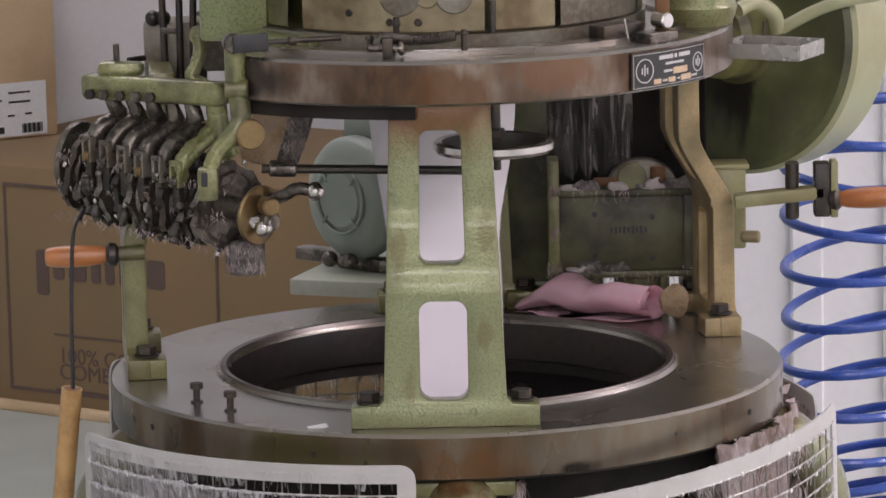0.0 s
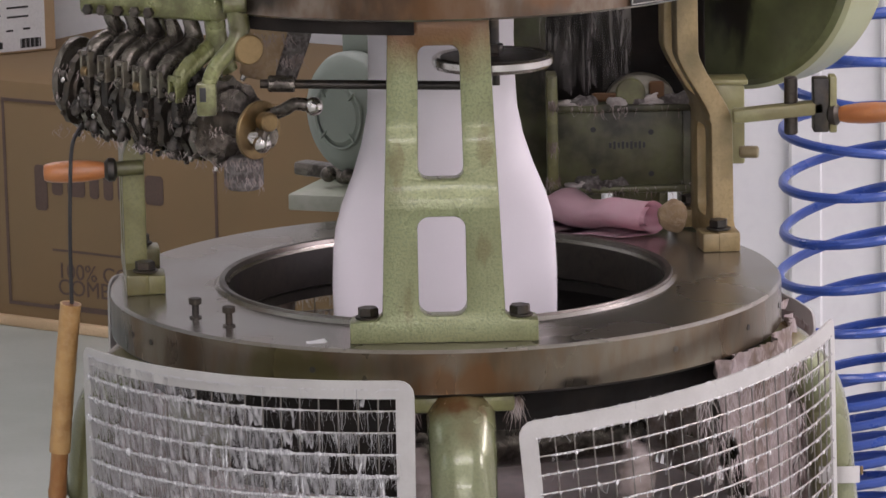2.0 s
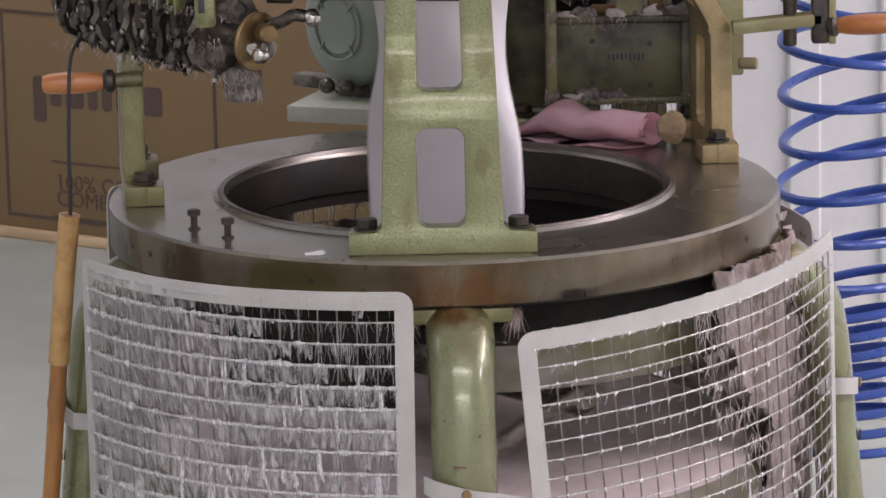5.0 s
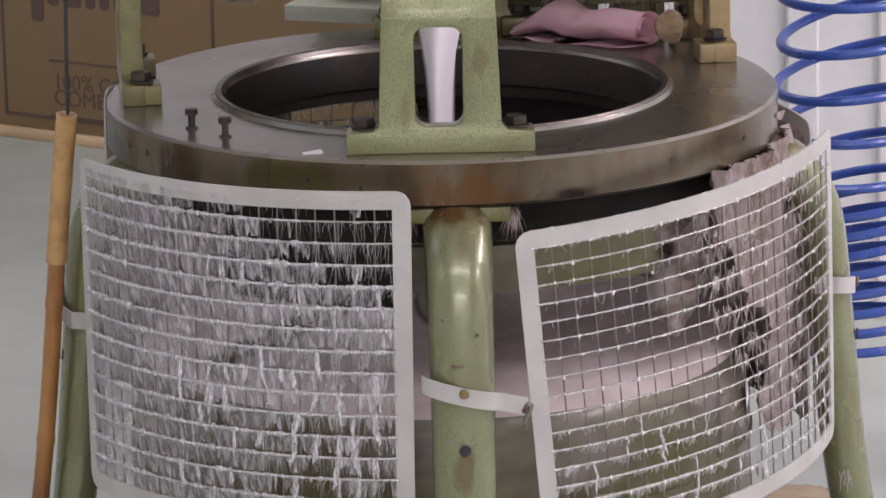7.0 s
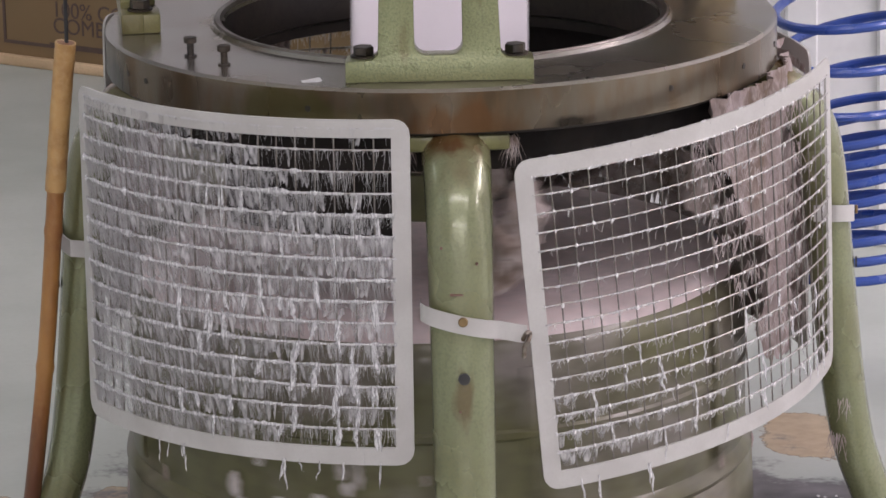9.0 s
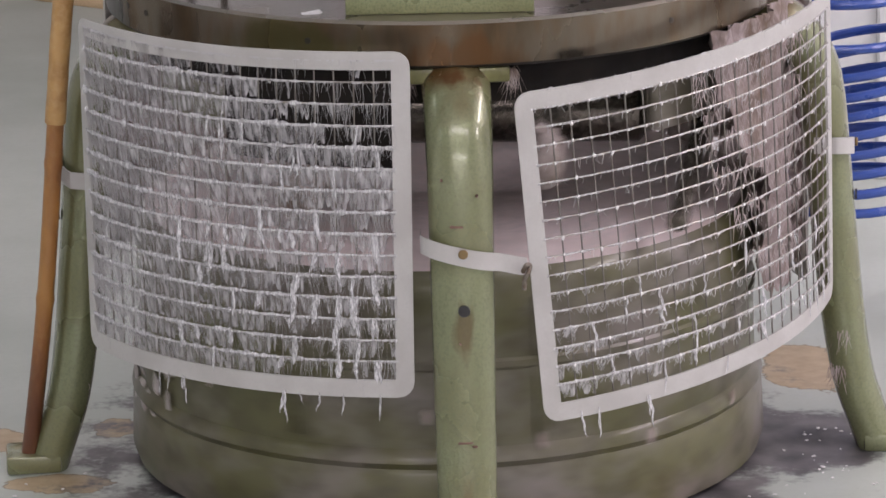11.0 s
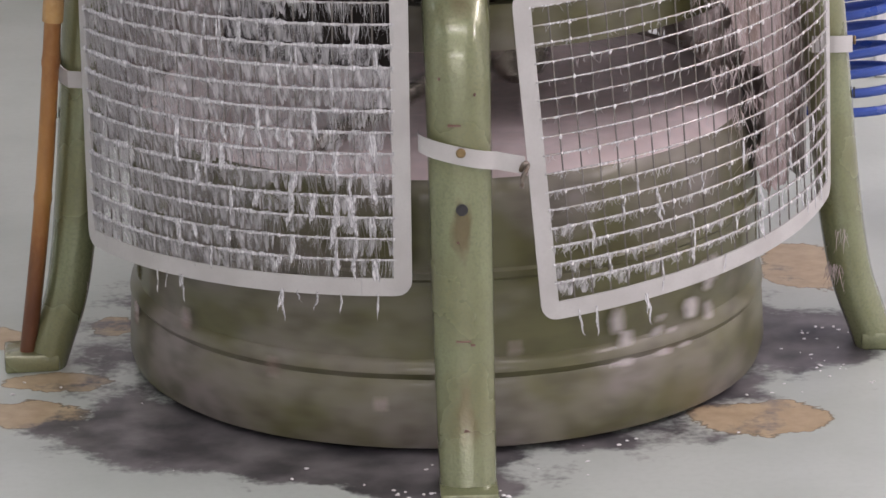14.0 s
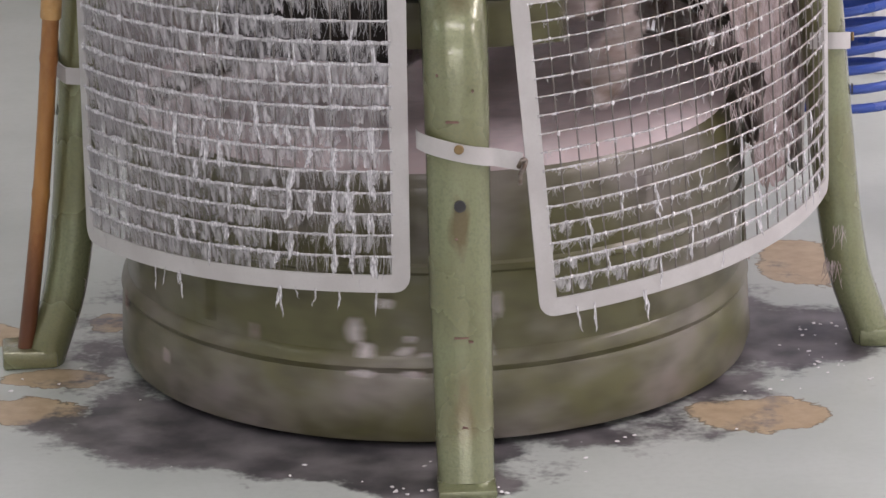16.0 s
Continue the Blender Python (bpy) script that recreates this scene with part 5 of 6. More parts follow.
VEIL = veil_material()
drive()


# ---- knitting head on the upper plate ----
def head():
    z = ZU + 0.056
    part("base_ring", lathe([(0.215, z), (0.272, z), (0.272, z + 0.018), (0.215, z + 0.018)], 96, True), GREY_OIL, machine, "oily grey base ring")
    segs = ((-132, -77.5, 0.262, CREAM, "stained cream cam box"), (-75, -56, 0.262, CREAM, "stained cream cam box"), (-55, -18, 0.268, GREY_OIL, "oily grey cam box"), (-15, 40, 0.268, GREEN, ""), (45, 120, 0.262, CREAM, ""), (125, 222, 0.262, GREEN_OIL, ""))
    for a0, a1, r, material, label in segs:
        part("cam_box", lathe([(0.20, z + 0.019), (r - 0.003, z + 0.019), (r, z + 0.022), (r, z + 0.14), (r - 0.004, z + 0.144), (0.20, z + 0.144)], 24, True, (a0, a1)), material, machine, label)
    for a, dz in ((-104, 0.034), (-96, 0.034), (-116, 0.045)):
        p = polar(0.262, a, z + dz)
        part("cam_screw", put(rod(0.005, 0.003, 14, 0.001), aim(p, p + polar(0.01, a))), STEEL_DARK, machine)
    p = polar(0.272, -76, z + 0.02)
    part("clamp_screw", bar(p, p + Vector((0, 0, 0.04)), 0.005), STEEL_DARK, machine, "black clamp screw")
    # round bosses on the front box
    for a, rr in ((-101, 0.026), (-93.5, 0.016), (-86, 0.024)):
        p = polar(0.262, a, z + 0.068)
        part("round_cover", put(rod(rr, 0.004, 28, 0.001), aim(p, p + polar(0.01, a))), GREY_OIL if rr > 0.02 else CREAM, machine)
    # front rail, pegs, spring
    part("front_rail", lathe([(0.318, z), (0.324, z), (0.324, z + 0.007), (0.318, z + 0.007)], 60, True, (-96, -68)), STEEL_BRIGHT, machine)
    for x, y, h in ((-0.088, -0.315, 0.026), (0.030, -0.325, 0.032), (-0.055, -0.29, 0.045)):
        peg = part("spring_peg", put(rod(0.0042, h, 14, 0.001), pose(x, y, z)), STEEL_DARK, machine)
        part("collar", put(rod(0.0058, 0.005, 14, 0.001), pose(x, y, z + h * 0.75)), STEEL_DARK, peg)
        part("base", put(rod(0.0066, 0.004, 14, 0.001), pose(x, y, z)), STEEL_DARK, peg)
    pts = []
    for i in range(34 * 12 + 1):
        a, f = 2 * math.pi * i / 12, i / (34 * 12)
        pts.append((-0.076 + 0.095 * f, -0.32 + 0.0066 * math.cos(a), z + 0.024 - 0.004 * math.sin(math.pi * f) + 0.0066 * math.sin(a)))
    spring = part("coil_spring", tube([(-0.086, -0.318, z + 0.022), *pts, (0.029, -0.322, z + 0.027)], 0.0012, 6), IRON, machine, "dark steel coil spring")
    part("adjuster", bar((-0.09, -0.335, z + 0.012), (-0.048, -0.335, z + 0.011), 0.005, 14, 0.001), IRON, machine)
    part("adjuster_block", block(0.013, 0.014, 0.024, -0.066, -0.335, z + 0.012, 0.001), STEEL_DARK, machine)
    part("thumb_nut", bar((-0.052, -0.335, z + 0.011), (-0.046, -0.335, z + 0.011), 0.009, 18, 0.001), IRON, machine)
    part("link_rod", bar((-0.25, -0.31, z + 0.018), (-0.125, -0.29, z + 0.020), 0.0036, 12), STEEL_DARK, machine, "black link rod")
    part("link_clevis", put(block(0.045, 0.02, 0.022, 0, 0, 0, 0.003), pose(-0.238, -0.305, z + 0.018, 0, -2, 6)), RUBBER, machine)
    part("pivot_ring", bar((-0.262, -0.295, z + 0.018), (-0.258, -0.313, z + 0.018), 0.013, 20, 0.002), IRON, machine)
    part("link_nut", bar((-0.19, -0.3, z + 0.019), (-0.18, -0.2985, z + 0.0192), 0.006, 12, 0.001), STEEL_DARK, machine)
    part("green_foot", put(block(0.12, 0.07, 0.018, 0, 0, 0, 0.005), pose(-0.205, -0.19, z + 0.006, 0, 0, -25)), GREEN, machine)
    part("rust_nut", put(hexagon(0.012, 0.018), pose(-0.205, -0.10, z)), RUSTY, machine)
    # right-hand clamp pieces and rounded green casting
    part("slot_block", put(block(0.07, 0.03, 0.02, 0, 0, 0, 0.002), pose(0.225, -0.215, z + 0.012, 0, 0, 40)), STEEL_DARK, machine)
    part("slide_block", put(block(0.05, 0.03, 0.012, 0, 0, 0, 0.002), pose(0.275, -0.225, z + 0.006, 0, 0, 42)), IRON, machine)
    part("clamp_knob", put(rod(0.0105, 0.025, 20, 0.002), aim((0.275, -0.20, z + 0.024), (0.295, -0.225, z + 0.024))), STEEL_BRIGHT, machine)
    part("clamp_post", block(0.018, 0.018, 0.06, 0.285, -0.18, z + 0.03, 0.003), RUSTY, machine)
    part("wire_pointer", bar((0.238, -0.27, z + 0.004), (0.232, -0.275, z + 0.035), 0.0014, 6), STEEL_BRIGHT, machine)
    part("round_casting", put(lathe([(0, 0), (0.044, 0), (0.049, 0.012), (0.052, 0.024), (0.049, 0.03), (0.05, 0.12), (0, 0.12)], 40), pose(0.338, -0.06, z)), GREEN, machine, "rounded green casting")
    # green column, black rods and grey box on the left
    part("left_column", block(0.088, 0.07, 0.26, -0.266, -0.11, z + 0.13, 0.006), GREEN, machine, "green upright casting")
    for k, x in enumerate((-0.372, -0.352, -0.336, -0.322)):
        part("push_rod", bar((x, 0.10, 1.06), (x - 0.006 * (2 - k) + 0.008, 0.10, 1.32), 0.0048, 12), STEEL_DARK, machine, "black push rod")
    part("rod_cover", block(0.03, 0.05, 0.22, -0.304, 0.10, 1.20, 0.004), GREY_OIL, machine)
    part("grey_box", block(0.08, 0.07, 0.095, -0.362, 0.155, 1.105, 0.004), GREY_OIL, machine, "oily grey casting box")
    for x in (-0.388, -0.375):
        part("box_bolt", put(ball(0.011), pose(x, 0.12, 1.158)), STEEL_DARK, machine)
    part("box_pin", bar((-0.40, 0.10, 1.107), (-0.42, 0.08, 1.107), 0.004), STEEL_DARK, machine)
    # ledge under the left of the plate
    part("under_ledge", lathe([(0.30, ZU - 0.018), (0.375, ZU - 0.018), (0.375, ZU - 0.001), (0.30, ZU - 0.001)], 48, True, (-134, -95)), DARK, machine, "near-black ledge under the plate")


head()


def nameplate():
    az = -41.2
    n = thing("nameplate", "small black nameplate with a light border riveted to the plate rim", "nameplate", Matrix.Translation(polar(0.3885, az, ZU + 0.0265)) @ Matrix.Rotation(radians(az + 90), 4, "Z"))
    hw, hh = 0.0745, 0.0235

    def bend(bm, out=0.0):
        for v in bm.verts:
            a = v.co.x / 0.3885
            rr = 0.3885 - v.co.y
            v.co.x, v.co.y = rr * math.sin(a), 0.3885 - rr * math.cos(a)
        return bm

    def strip(x0, z0, x1, z1, y, t=0.0008):
        bm = bmesh.new()
        k = max(2, int((x1 - x0) / 0.006))
        cols = [[bm.verts.new((x0 + (x1 - x0) * i / k, yy, zz)) for yy, zz in ((y, z0), (y, z1), (y - t, z1), (y - t, z0))] for i in range(k + 1)]
        for A, B in zip(cols, cols[1:]):
            for j in range(4):
                bm.faces.new((A[j], B[j], B[(j + 1) % 4], A[(j + 1) % 4]))
        bm.faces.new(cols[0])
        bm.faces.new(cols[-1])
        bmesh.ops.recalc_face_normals(bm, faces=bm.faces)
        return bend(bm)
    part("plate", strip(-hw, -hh, hw, hh, -0.0004, 0.0014), INK, n)
    for x0, z0, x1, z1 in ((-hw + 0.002, hh - 0.003, hw - 0.002, hh - 0.002), (-hw + 0.002, -hh + 0.002, hw - 0.002, -hh + 0.003), (-hw + 0.002, -hh + 0.002, -hw + 0.003, hh - 0.002), (hw - 0.003, -hh + 0.002, hw - 0.002, hh - 0.002)):
        part("border", strip(x0, z0, x1, z1, -0.0018), WIRE, n)
    for x, r in ((-0.053, 0.0155), (0.056, 0.0125)):
        ring = put(lathe([(r - 0.0014, 0), (r, 0), (r, 0.0008), (r - 0.0014, 0.0008)], 40, True), Matrix.Translation((x, -0.0018, 0.0)) @ Matrix.Rotation(radians(90), 4, "X"))
        part("emblem_ring", bend(ring), GUARD, n)
        for k in (-1, 0, 1):
            part("emblem_bar", strip(x + 0.0045 * k - 0.001, -0.006 + 0.002 * abs(k), x + 0.0045 * k + 0.001, 0.008 - 0.004 * abs(k), -0.0018), GUARD, n)
    for x0, x1, z, h in ((-0.027, 0.0, 0.014, 0.005), (0.003, 0.008, 0.014, 0.005), (0.012, 0.036, 0.014, 0.005), (-0.015, 0.022, 0.0055, 0.003), (-0.018, -0.002, -0.004, 0.003), (-0.021, -0.012, -0.0155, 0.0025), (0.008, 0.014, -0.0155, 0.0025), (0.04, 0.053, -0.0155, 0.0025)):
        part("lettering_bar", strip(x0, z - h / 2, x1, z + h / 2, -0.0018), GUARD, n)
    for x0, x1, z, h in ((0.0, 0.03, -0.005, 0.008), (-0.037, -0.024, -0.0155, 0.006), (-0.010, 0.004, -0.0155, 0.006), (0.016, 0.038, -0.0155, 0.007)):
        part("blank_field", strip(x0, z - h / 2, x1, z + h / 2, -0.0018), BRASS_PALE, n)
    for x in (-hw + 0.006, hw - 0.006):
        for zz in (-hh + 0.006, hh - 0.006):
            part("rivet", bend(put(rod(0.0022, 0.0012, 10, 0.0004), Matrix.Translation((x, -0.0018, zz)) @ Matrix.Rotation(radians(90), 4, "X"))), STEEL_DARK, n)


BRASS_PALE = mat("pale_brass", (0.60, 0.46, 0.30), 0.45, 0.5, (0.5, 0.36, 0.22), 60, 0.5)
nameplate()


def needle_tray():
    t = thing("needle_tray", "small translucent plastic tray of bright needles on the plate edge", "tray", pose(0.432, -0.075, 1.1155, 0, 0, -28))
    L, W, H, k = 0.115, 0.085, 0.020, 0.0025
    part("base", block(L, W, 0.003, 0, 0, 0.0015, 0.001), CLEAR, t)
    for x, y, sx, sy in ((0, -W / 2, L, k), (0, W / 2, L, k), (-L / 2, 0, k, W - k), (L / 2, 0, k, W - k)):
        part("side", block(sx, sy, H, x, y, H / 2, 0.0008), CLEAR, t)
    for i in range(16):
        x, y, a = random.uniform(-0.045, 0.02), random.uniform(-0.03, 0.025), random.uniform(0, 3.1)
        p = Vector((x, y, 0.006 + 0.004 * random.random()))
        q = p + Vector((0.011 * math.cos(a), 0.011 * math.sin(a), 0.001))
        part("needle", bar(p, q, 0.0011, 6), STEEL_BRIGHT if i % 3 else RUSTY, t)
    part("clip", bar((-0.03, 0.045, 0.01), (-0.028, 0.045, 0.04), 0.002, 8), STEEL_DARK, t)
    part("bracket", block(0.04, 0.03, 0.006, -0.07, 0.0, 0.005, 0.002), STEEL_BRIGHT, t)


needle_tray()


# ---- loose things ----
def pink_cloth():
    """A cotton cloth folded in three and laid on the plate: a loose roll with a thin edge."""
    bm = bmesh.new()
    nu, prof = 34, [(-0.038, 0.002), (-0.034, 0.003), (-0.028, 0.002)]
    for k in range(56):
        a = radians(-90 + 700 * k / 55)
        r = 0.029 - 0.018 * k / 55
        prof.append((1.25 * r * math.cos(a), 0.025 + 0.86 * r * math.sin(a)))
    rows = []
    for i in range(nu + 1):
        f = i / nu
        u = -0.108 + 0.195 * f
        puff = (0.35 + 0.65 * min(1, f / 0.22)) * (1 + 0.22 * math.exp(-((f - 0.3) / 0.12) ** 2) - 0.10 * math.exp(-((f - 0.55) / 0.1) ** 2))
        row = []
        for v, z in prof:
            n = noise.noise_vector(Vector((u * 20, v * 26, z * 30)))
            n2 = noise.noise_vector(Vector((u * 70, v * 60, z * 60)))
            row.append(bm.verts.new((u + 0.006 * n.x + 0.25 * v, v * (0.8 + 0.3 * puff) + 0.006 * n.y, max(0.0015, z * puff + 0.006 * n.z + 0.0020 * n2.z))))
        rows.append(row)
    for A, B in zip(rows, rows[1:]):
        for j in range(len(prof) - 1):
            bm.faces.new((A[j], B[j], B[j + 1], A[j + 1]))
    r = bmesh.ops.solidify(bm, geom=list(bm.faces), thickness=0.0015)
    ob = solid("cleaning_cloth", bm, PINK, "folded pink cotton cloth lying on the steel plate", "cloth", smooth=60)
    ob.matrix_world = pose(0.214, 0.295, ZR + 0.0015, 0, 0, -28)
    return ob


pink_cloth()
part("furred_nozzle", put(wobble(bmesh_ball(0.022, 16), 0.006, 50), pose(0.318, 0.235, 0.732)), TAN_LINT, machine)


def stick():
    s = thing("bamboo_stick", "brown bamboo stick with a taped top leaning beside the machine", "stick")
    a, b = Vector((-0.577, -0.075, 0.021)), Vector((-0.490, -0.12, 0.70))
    n, pts, rad = 60, [], []
    for k in range(n + 1):
        f = k / n
        pts.append(a.lerp(b, f) + Vector((0.004 * math.sin(5 * f), 0, 0)))
        node = max(math.exp(-((f - c) / 0.008) ** 2) for c in (0.33, 0.62, 0.86))
        rad.append(0.0115 + 0.0016 * node)
    part("cane", tube(pts, 0.0115, 18, True, rad), BAMBOO, s)
    i0 = int(0.70 * n)
    tape = tube(pts[i0:], 0.0135, 18, True, [0.0135 + 0.0008 * random.random() for _ in pts[i0:]])
    part("tape_wrap", wobble(tape, 0.0008, 60), TAPE, s, "yellowed tape wrap")
    cable = thing("thin_cable", "thin black cable from the pattern wheels down to the stick", "cable")
    part("wire", tube(smooth_path([(-0.493, -0.12, 0.695), (-0.492, -0.118, 0.78), (-0.490, -0.11, 0.85), (-0.487, -0.09, 0.905), (-0.478, -0.04, 0.925)], 8), 0.0026, 8), RUBBER, cable)


TAPE = mat("yellowed_tape", (0.50, 0.30, 0.11), 0.45, 0.0, (0.30, 0.15, 0.05), 22, 0.7, (0.55, 0.38, 0.18), 120, 0.4, 0.2, coat=0.2)
stick()


# ---- cotton lint caught on the mesh ----
def lint_on(bend, iu, iv, cols, rows, density, length, seed, label):
    """Tufts and strands that hang from the cross wires; density(u, v) from 0 to 1, u and v from -1 to 1."""
    rnd = random.Random(seed)
    verts, faces = [], []

    def strand(u, v, ln, w, drift):
        out = rnd.uniform(-0.001, 0.004)
        pts = []
        for k in range(4):
            f = k / 3
            pts.append((u + drift * f * f + rnd.uniform(-0.0018, 0.0018) * f, v - ln * f, out - 0.003 * f + rnd.uniform(-0.001, 0.002) * f))
        base = len(verts)
        for k, (a, b, o) in enumerate(pts):
            ww = w * (1 - 0.25 * (k / 3))
            verts.append(bend(a - ww, b, o))
            verts.append(bend(a + ww, b, o + 0.0006))
        for k in range(3):
            faces.append((base + 2 * k, base + 2 * k + 1, base + 2 * k + 3, base + 2 * k + 2))

    for j in range(1, math.ceil(rows) + 1):
        v = -iv + 2 * iv * j / rows
        u = -iu
        while u < iu:
            u += rnd.uniform(0.00008, 0.00042)
            cell = (u + iu) / (2 * iu) * cols
            clump = 0.5 + 0.9 * noise.noise(Vector((u * 55, j * 3.1, seed)))
            near = 1 - 2 * abs(cell - round(cell))
            d = density(u / iu, v / iv) * max(0.0, clump + 0.45 * near)
            if rnd.random() < d:
                ln = min(v + iv + 0.004, length * (0.12 + 0.88 * rnd.random() ** 1.6) * (0.65 + 0.7 * max(0, clump)))
                if rnd.random() < 0.04:
                    ln *= 1.6
                strand(u, v + rnd.uniform(0, 0.0015), ln, rnd.uniform(0.00012, 0.0004), rnd.uniform(-0.006, 0.006))
            if rnd.random() < d * 0.22:
                # short fuzz lying along the wire
                b = len(verts)
                w, hgt = rnd.uniform(0.0015, 0.005), rnd.uniform(0.0006, 0.0018)
                o = rnd.uniform(0.001, 0.004)
                verts.extend(bend(u + dx, v + dz, o) for dx, dz in ((-w, -hgt), (w, -hgt * rnd.random()), (w * 0.6, hgt), (-w * 0.7, hgt * rnd.random())))
                faces.append((b, b + 1, b + 2, b + 3))
    me = bpy.data.meshes.new("lint")
    me.from_pydata(verts, [], faces)
    me.materials.append(STRAND)
    return tagged(new("lint", me), label, "lint", kind="stuff")


def veil_on(bend, iu, iv, cols, rows, density, seed, label, material=None):
    """Drapes of felted lint that hang from each cross wire and draw back below it, with open slits between them."""
    verts, faces = [], []
    ch = 2 * iv / rows
    for j in range(1, math.ceil(rows) + 1):
        v = -iv + ch * j
        n = cols * 16
        prev = None
        for i in range(n + 1):
            u = -iu + 2 * iu * i / n
            d = density(u / iu, v / iv)
            cover = 0.72 * d + 0.50 * noise.noise(Vector((u * 55, j * 2.3, seed))) + 0.30 * noise.noise(Vector((u * 210, j * 3.7, seed + 4)))
            s = min(1.0, max(0.0, (cover - 0.34) / 0.22))
            s = s * s * (3 - 2 * s)
            ln = ch * (0.16 * min(1.0, d) + 0.86 * s) * (0.93 + 0.16 * noise.noise(Vector((u * 520, j * 5.1, seed))))
            b = len(verts)
            for k in range(4):
                f = k / 3
                fold = 0.0030 * noise.noise(Vector((u * 150, j * 1.9 + f, seed)))
                verts.append(bend(u + 0.0015 * f * noise.noise(Vector((u * 90, j, seed))), v - ln * f, 0.0012 - 0.0055 * f + fold * (0.3 + f)))
            if prev is not None and ln > 0.003:
                for k in range(3):
                    faces.append((prev + k, b + k, b + k + 1, prev + k + 1))
            prev = b
    me = bpy.data.meshes.new("lint_sheet")
    me.from_pydata(verts, [], faces)
    me.materials.append(material or VEIL_WHITE)
    me.shade_smooth()
    return tagged(new("lint_sheet", me), label, "lint", kind="stuff")


def rolls_on(bend, iu, iv, cols, rows, density, r0, seed, label):
    """Fluffy ridges of lint that ride on the cross wires."""
    verts, faces, m = [], [], 8
    for j in range(1, math.ceil(rows)):
        v = -iv + 2 * iv * j / rows
        n, prev = cols * 18, None
        for i in range(n + 1):
            u = -iu + 2 * iu * i / n
            cell = i / 18
            near = max(0.0, 1 - 5 * abs(cell - round(cell)))
            d = min(1.1, density(u / iu, v / iv))
            r = r0 * d * (0.62 + 0.75 * noise.noise(Vector((u * 75, j * 3.3, seed))) + 0.5 * noise.noise(Vector((u * 330, j * 1.7, seed))) + 0.35 * near)
            if r < 0.0006:
                prev = None
                continue
            b = len(verts)
            for k in range(m):
                a = 2 * math.pi * k / m
                q = r * (1 + 0.35 * noise.noise(Vector((u * 700, j * 2.0 + a, seed))))
                verts.append(bend(u, v + 0.25 * r + q * math.sin(a) * (0.8 if math.sin(a) > 0 else 1.5), 0.0022 + 0.8 * q * math.cos(a)))
            if prev is not None:
                for k in range(m):
                    faces.append((prev + k, prev + (k + 1) % m, b + (k + 1) % m, b + k))
            prev = b
    me = bpy.data.meshes.new("lint_ridges")
    me.from_pydata(verts, [], faces)
    me.materials.append(FLUFF)
    me.shade_smooth()
    return tagged(new("lint_ridges", me), label, "lint", kind="stuff")


def locks_on(bend, iu, iv, cols, rows, span, count, seed, label, thick=1.0):
    """Twisted locks of cotton that hang from the crossings; span is the (u, v) range from -1 to 1."""
    rnd = random.Random(seed)
    verts, faces, m, n = [], [], 7, 9
    u0, u1, v0, v1 = span
    for c in range(count):
        cu = -iu + 2 * iu * round((rnd.uniform(u0, u1) + 1) / 2 * cols) / cols + rnd.gauss(0, 0.003)
        cv = -iv + 2 * iv * round((rnd.uniform(v0, v1) + 1) / 2 * rows) / rows
        if v0 < -1:
            cv = -iv - 0.016
        ln, w, lean = rnd.uniform(0.014, 0.044), thick * rnd.uniform(0.0013, 0.0034), rnd.uniform(-0.007, 0.007)
        base = len(verts)
        for i in range(n):
            f = i / (n - 1)
            r = w * (0.55 + 0.9 * math.sin(math.pi * min(1, f * 0.85 + 0.12)) + 0.35 * noise.noise(Vector((c * 3.1, f * 5, seed)))) * (1 if f < 0.8 else (1.06 - f) / 0.26)
            x = cu + lean * f * f + 0.003 * noise.noise(Vector((c, f * 3, 1.0)))
            for k in range(m):
                a = 2 * math.pi * k / m
                q = r * (1 + 0.3 * noise.noise(Vector((c, f * 9, a))))
                verts.append(bend(x + q * math.cos(a), cv - ln * f, 0.003 + 0.6 * q * math.sin(a) + 0.002 * f))
        for i in range(n - 1):
            for k in range(m):
                a, b = base + i * m, base + (i + 1) * m
                faces.append((a + k, a + (k + 1) % m, b + (k + 1) % m, b + k))
    me = bpy.data.meshes.new("lint_locks")
    me.from_pydata(verts, [], faces)
    me.materials.append(FLUFF)
    me.shade_smooth()
    return tagged(new("lint_locks", me), label, "lint", kind="stuff")


def white_veil(name, color, lo, hi, fibre=150):
    """Loose cotton that shows what is behind it between its fibres."""
    m = veil_material()
    m.name = name
    b = m.node_tree.nodes["Principled BSDF"]
    for l in list(b.inputs["Base Color"].links):
        m.node_tree.links.remove(l)
    b.inputs["Base Color"].default_value = (*color, 1)
    for n in m.node_tree.nodes:
        if n.type == "TEX_NOISE" and n.inputs["Scale"].default_value == 60:
            n.inputs["Scale"].default_value = fibre
        if n.type == "MAP_RANGE" and abs(n.inputs["To Min"].default_value - 0.12) < 1e-4:
            n.inputs["To Min"].default_value, n.inputs["To Max"].default_value = lo, hi
    return m


VEIL_WHITE = white_veil("white_lint_sheet", (0.66, 0.65, 0.655), 0.16, 0.90)
FLUFF = white_veil("loose_cotton_fluff", (0.76, 0.755, 0.76), 0.22, 0.95, 420)
STRAND = mat("thin_cotton_strands", (0.76, 0.755, 0.755), 1.0, 0.0, (0.66, 0.65, 0.65), 20, 0.6, (0.7, 0.69, 0.68), 150, 0.4, 0)
STRAND.node_tree.nodes["Principled BSDF"].inputs["Alpha"].default_value = 0.7


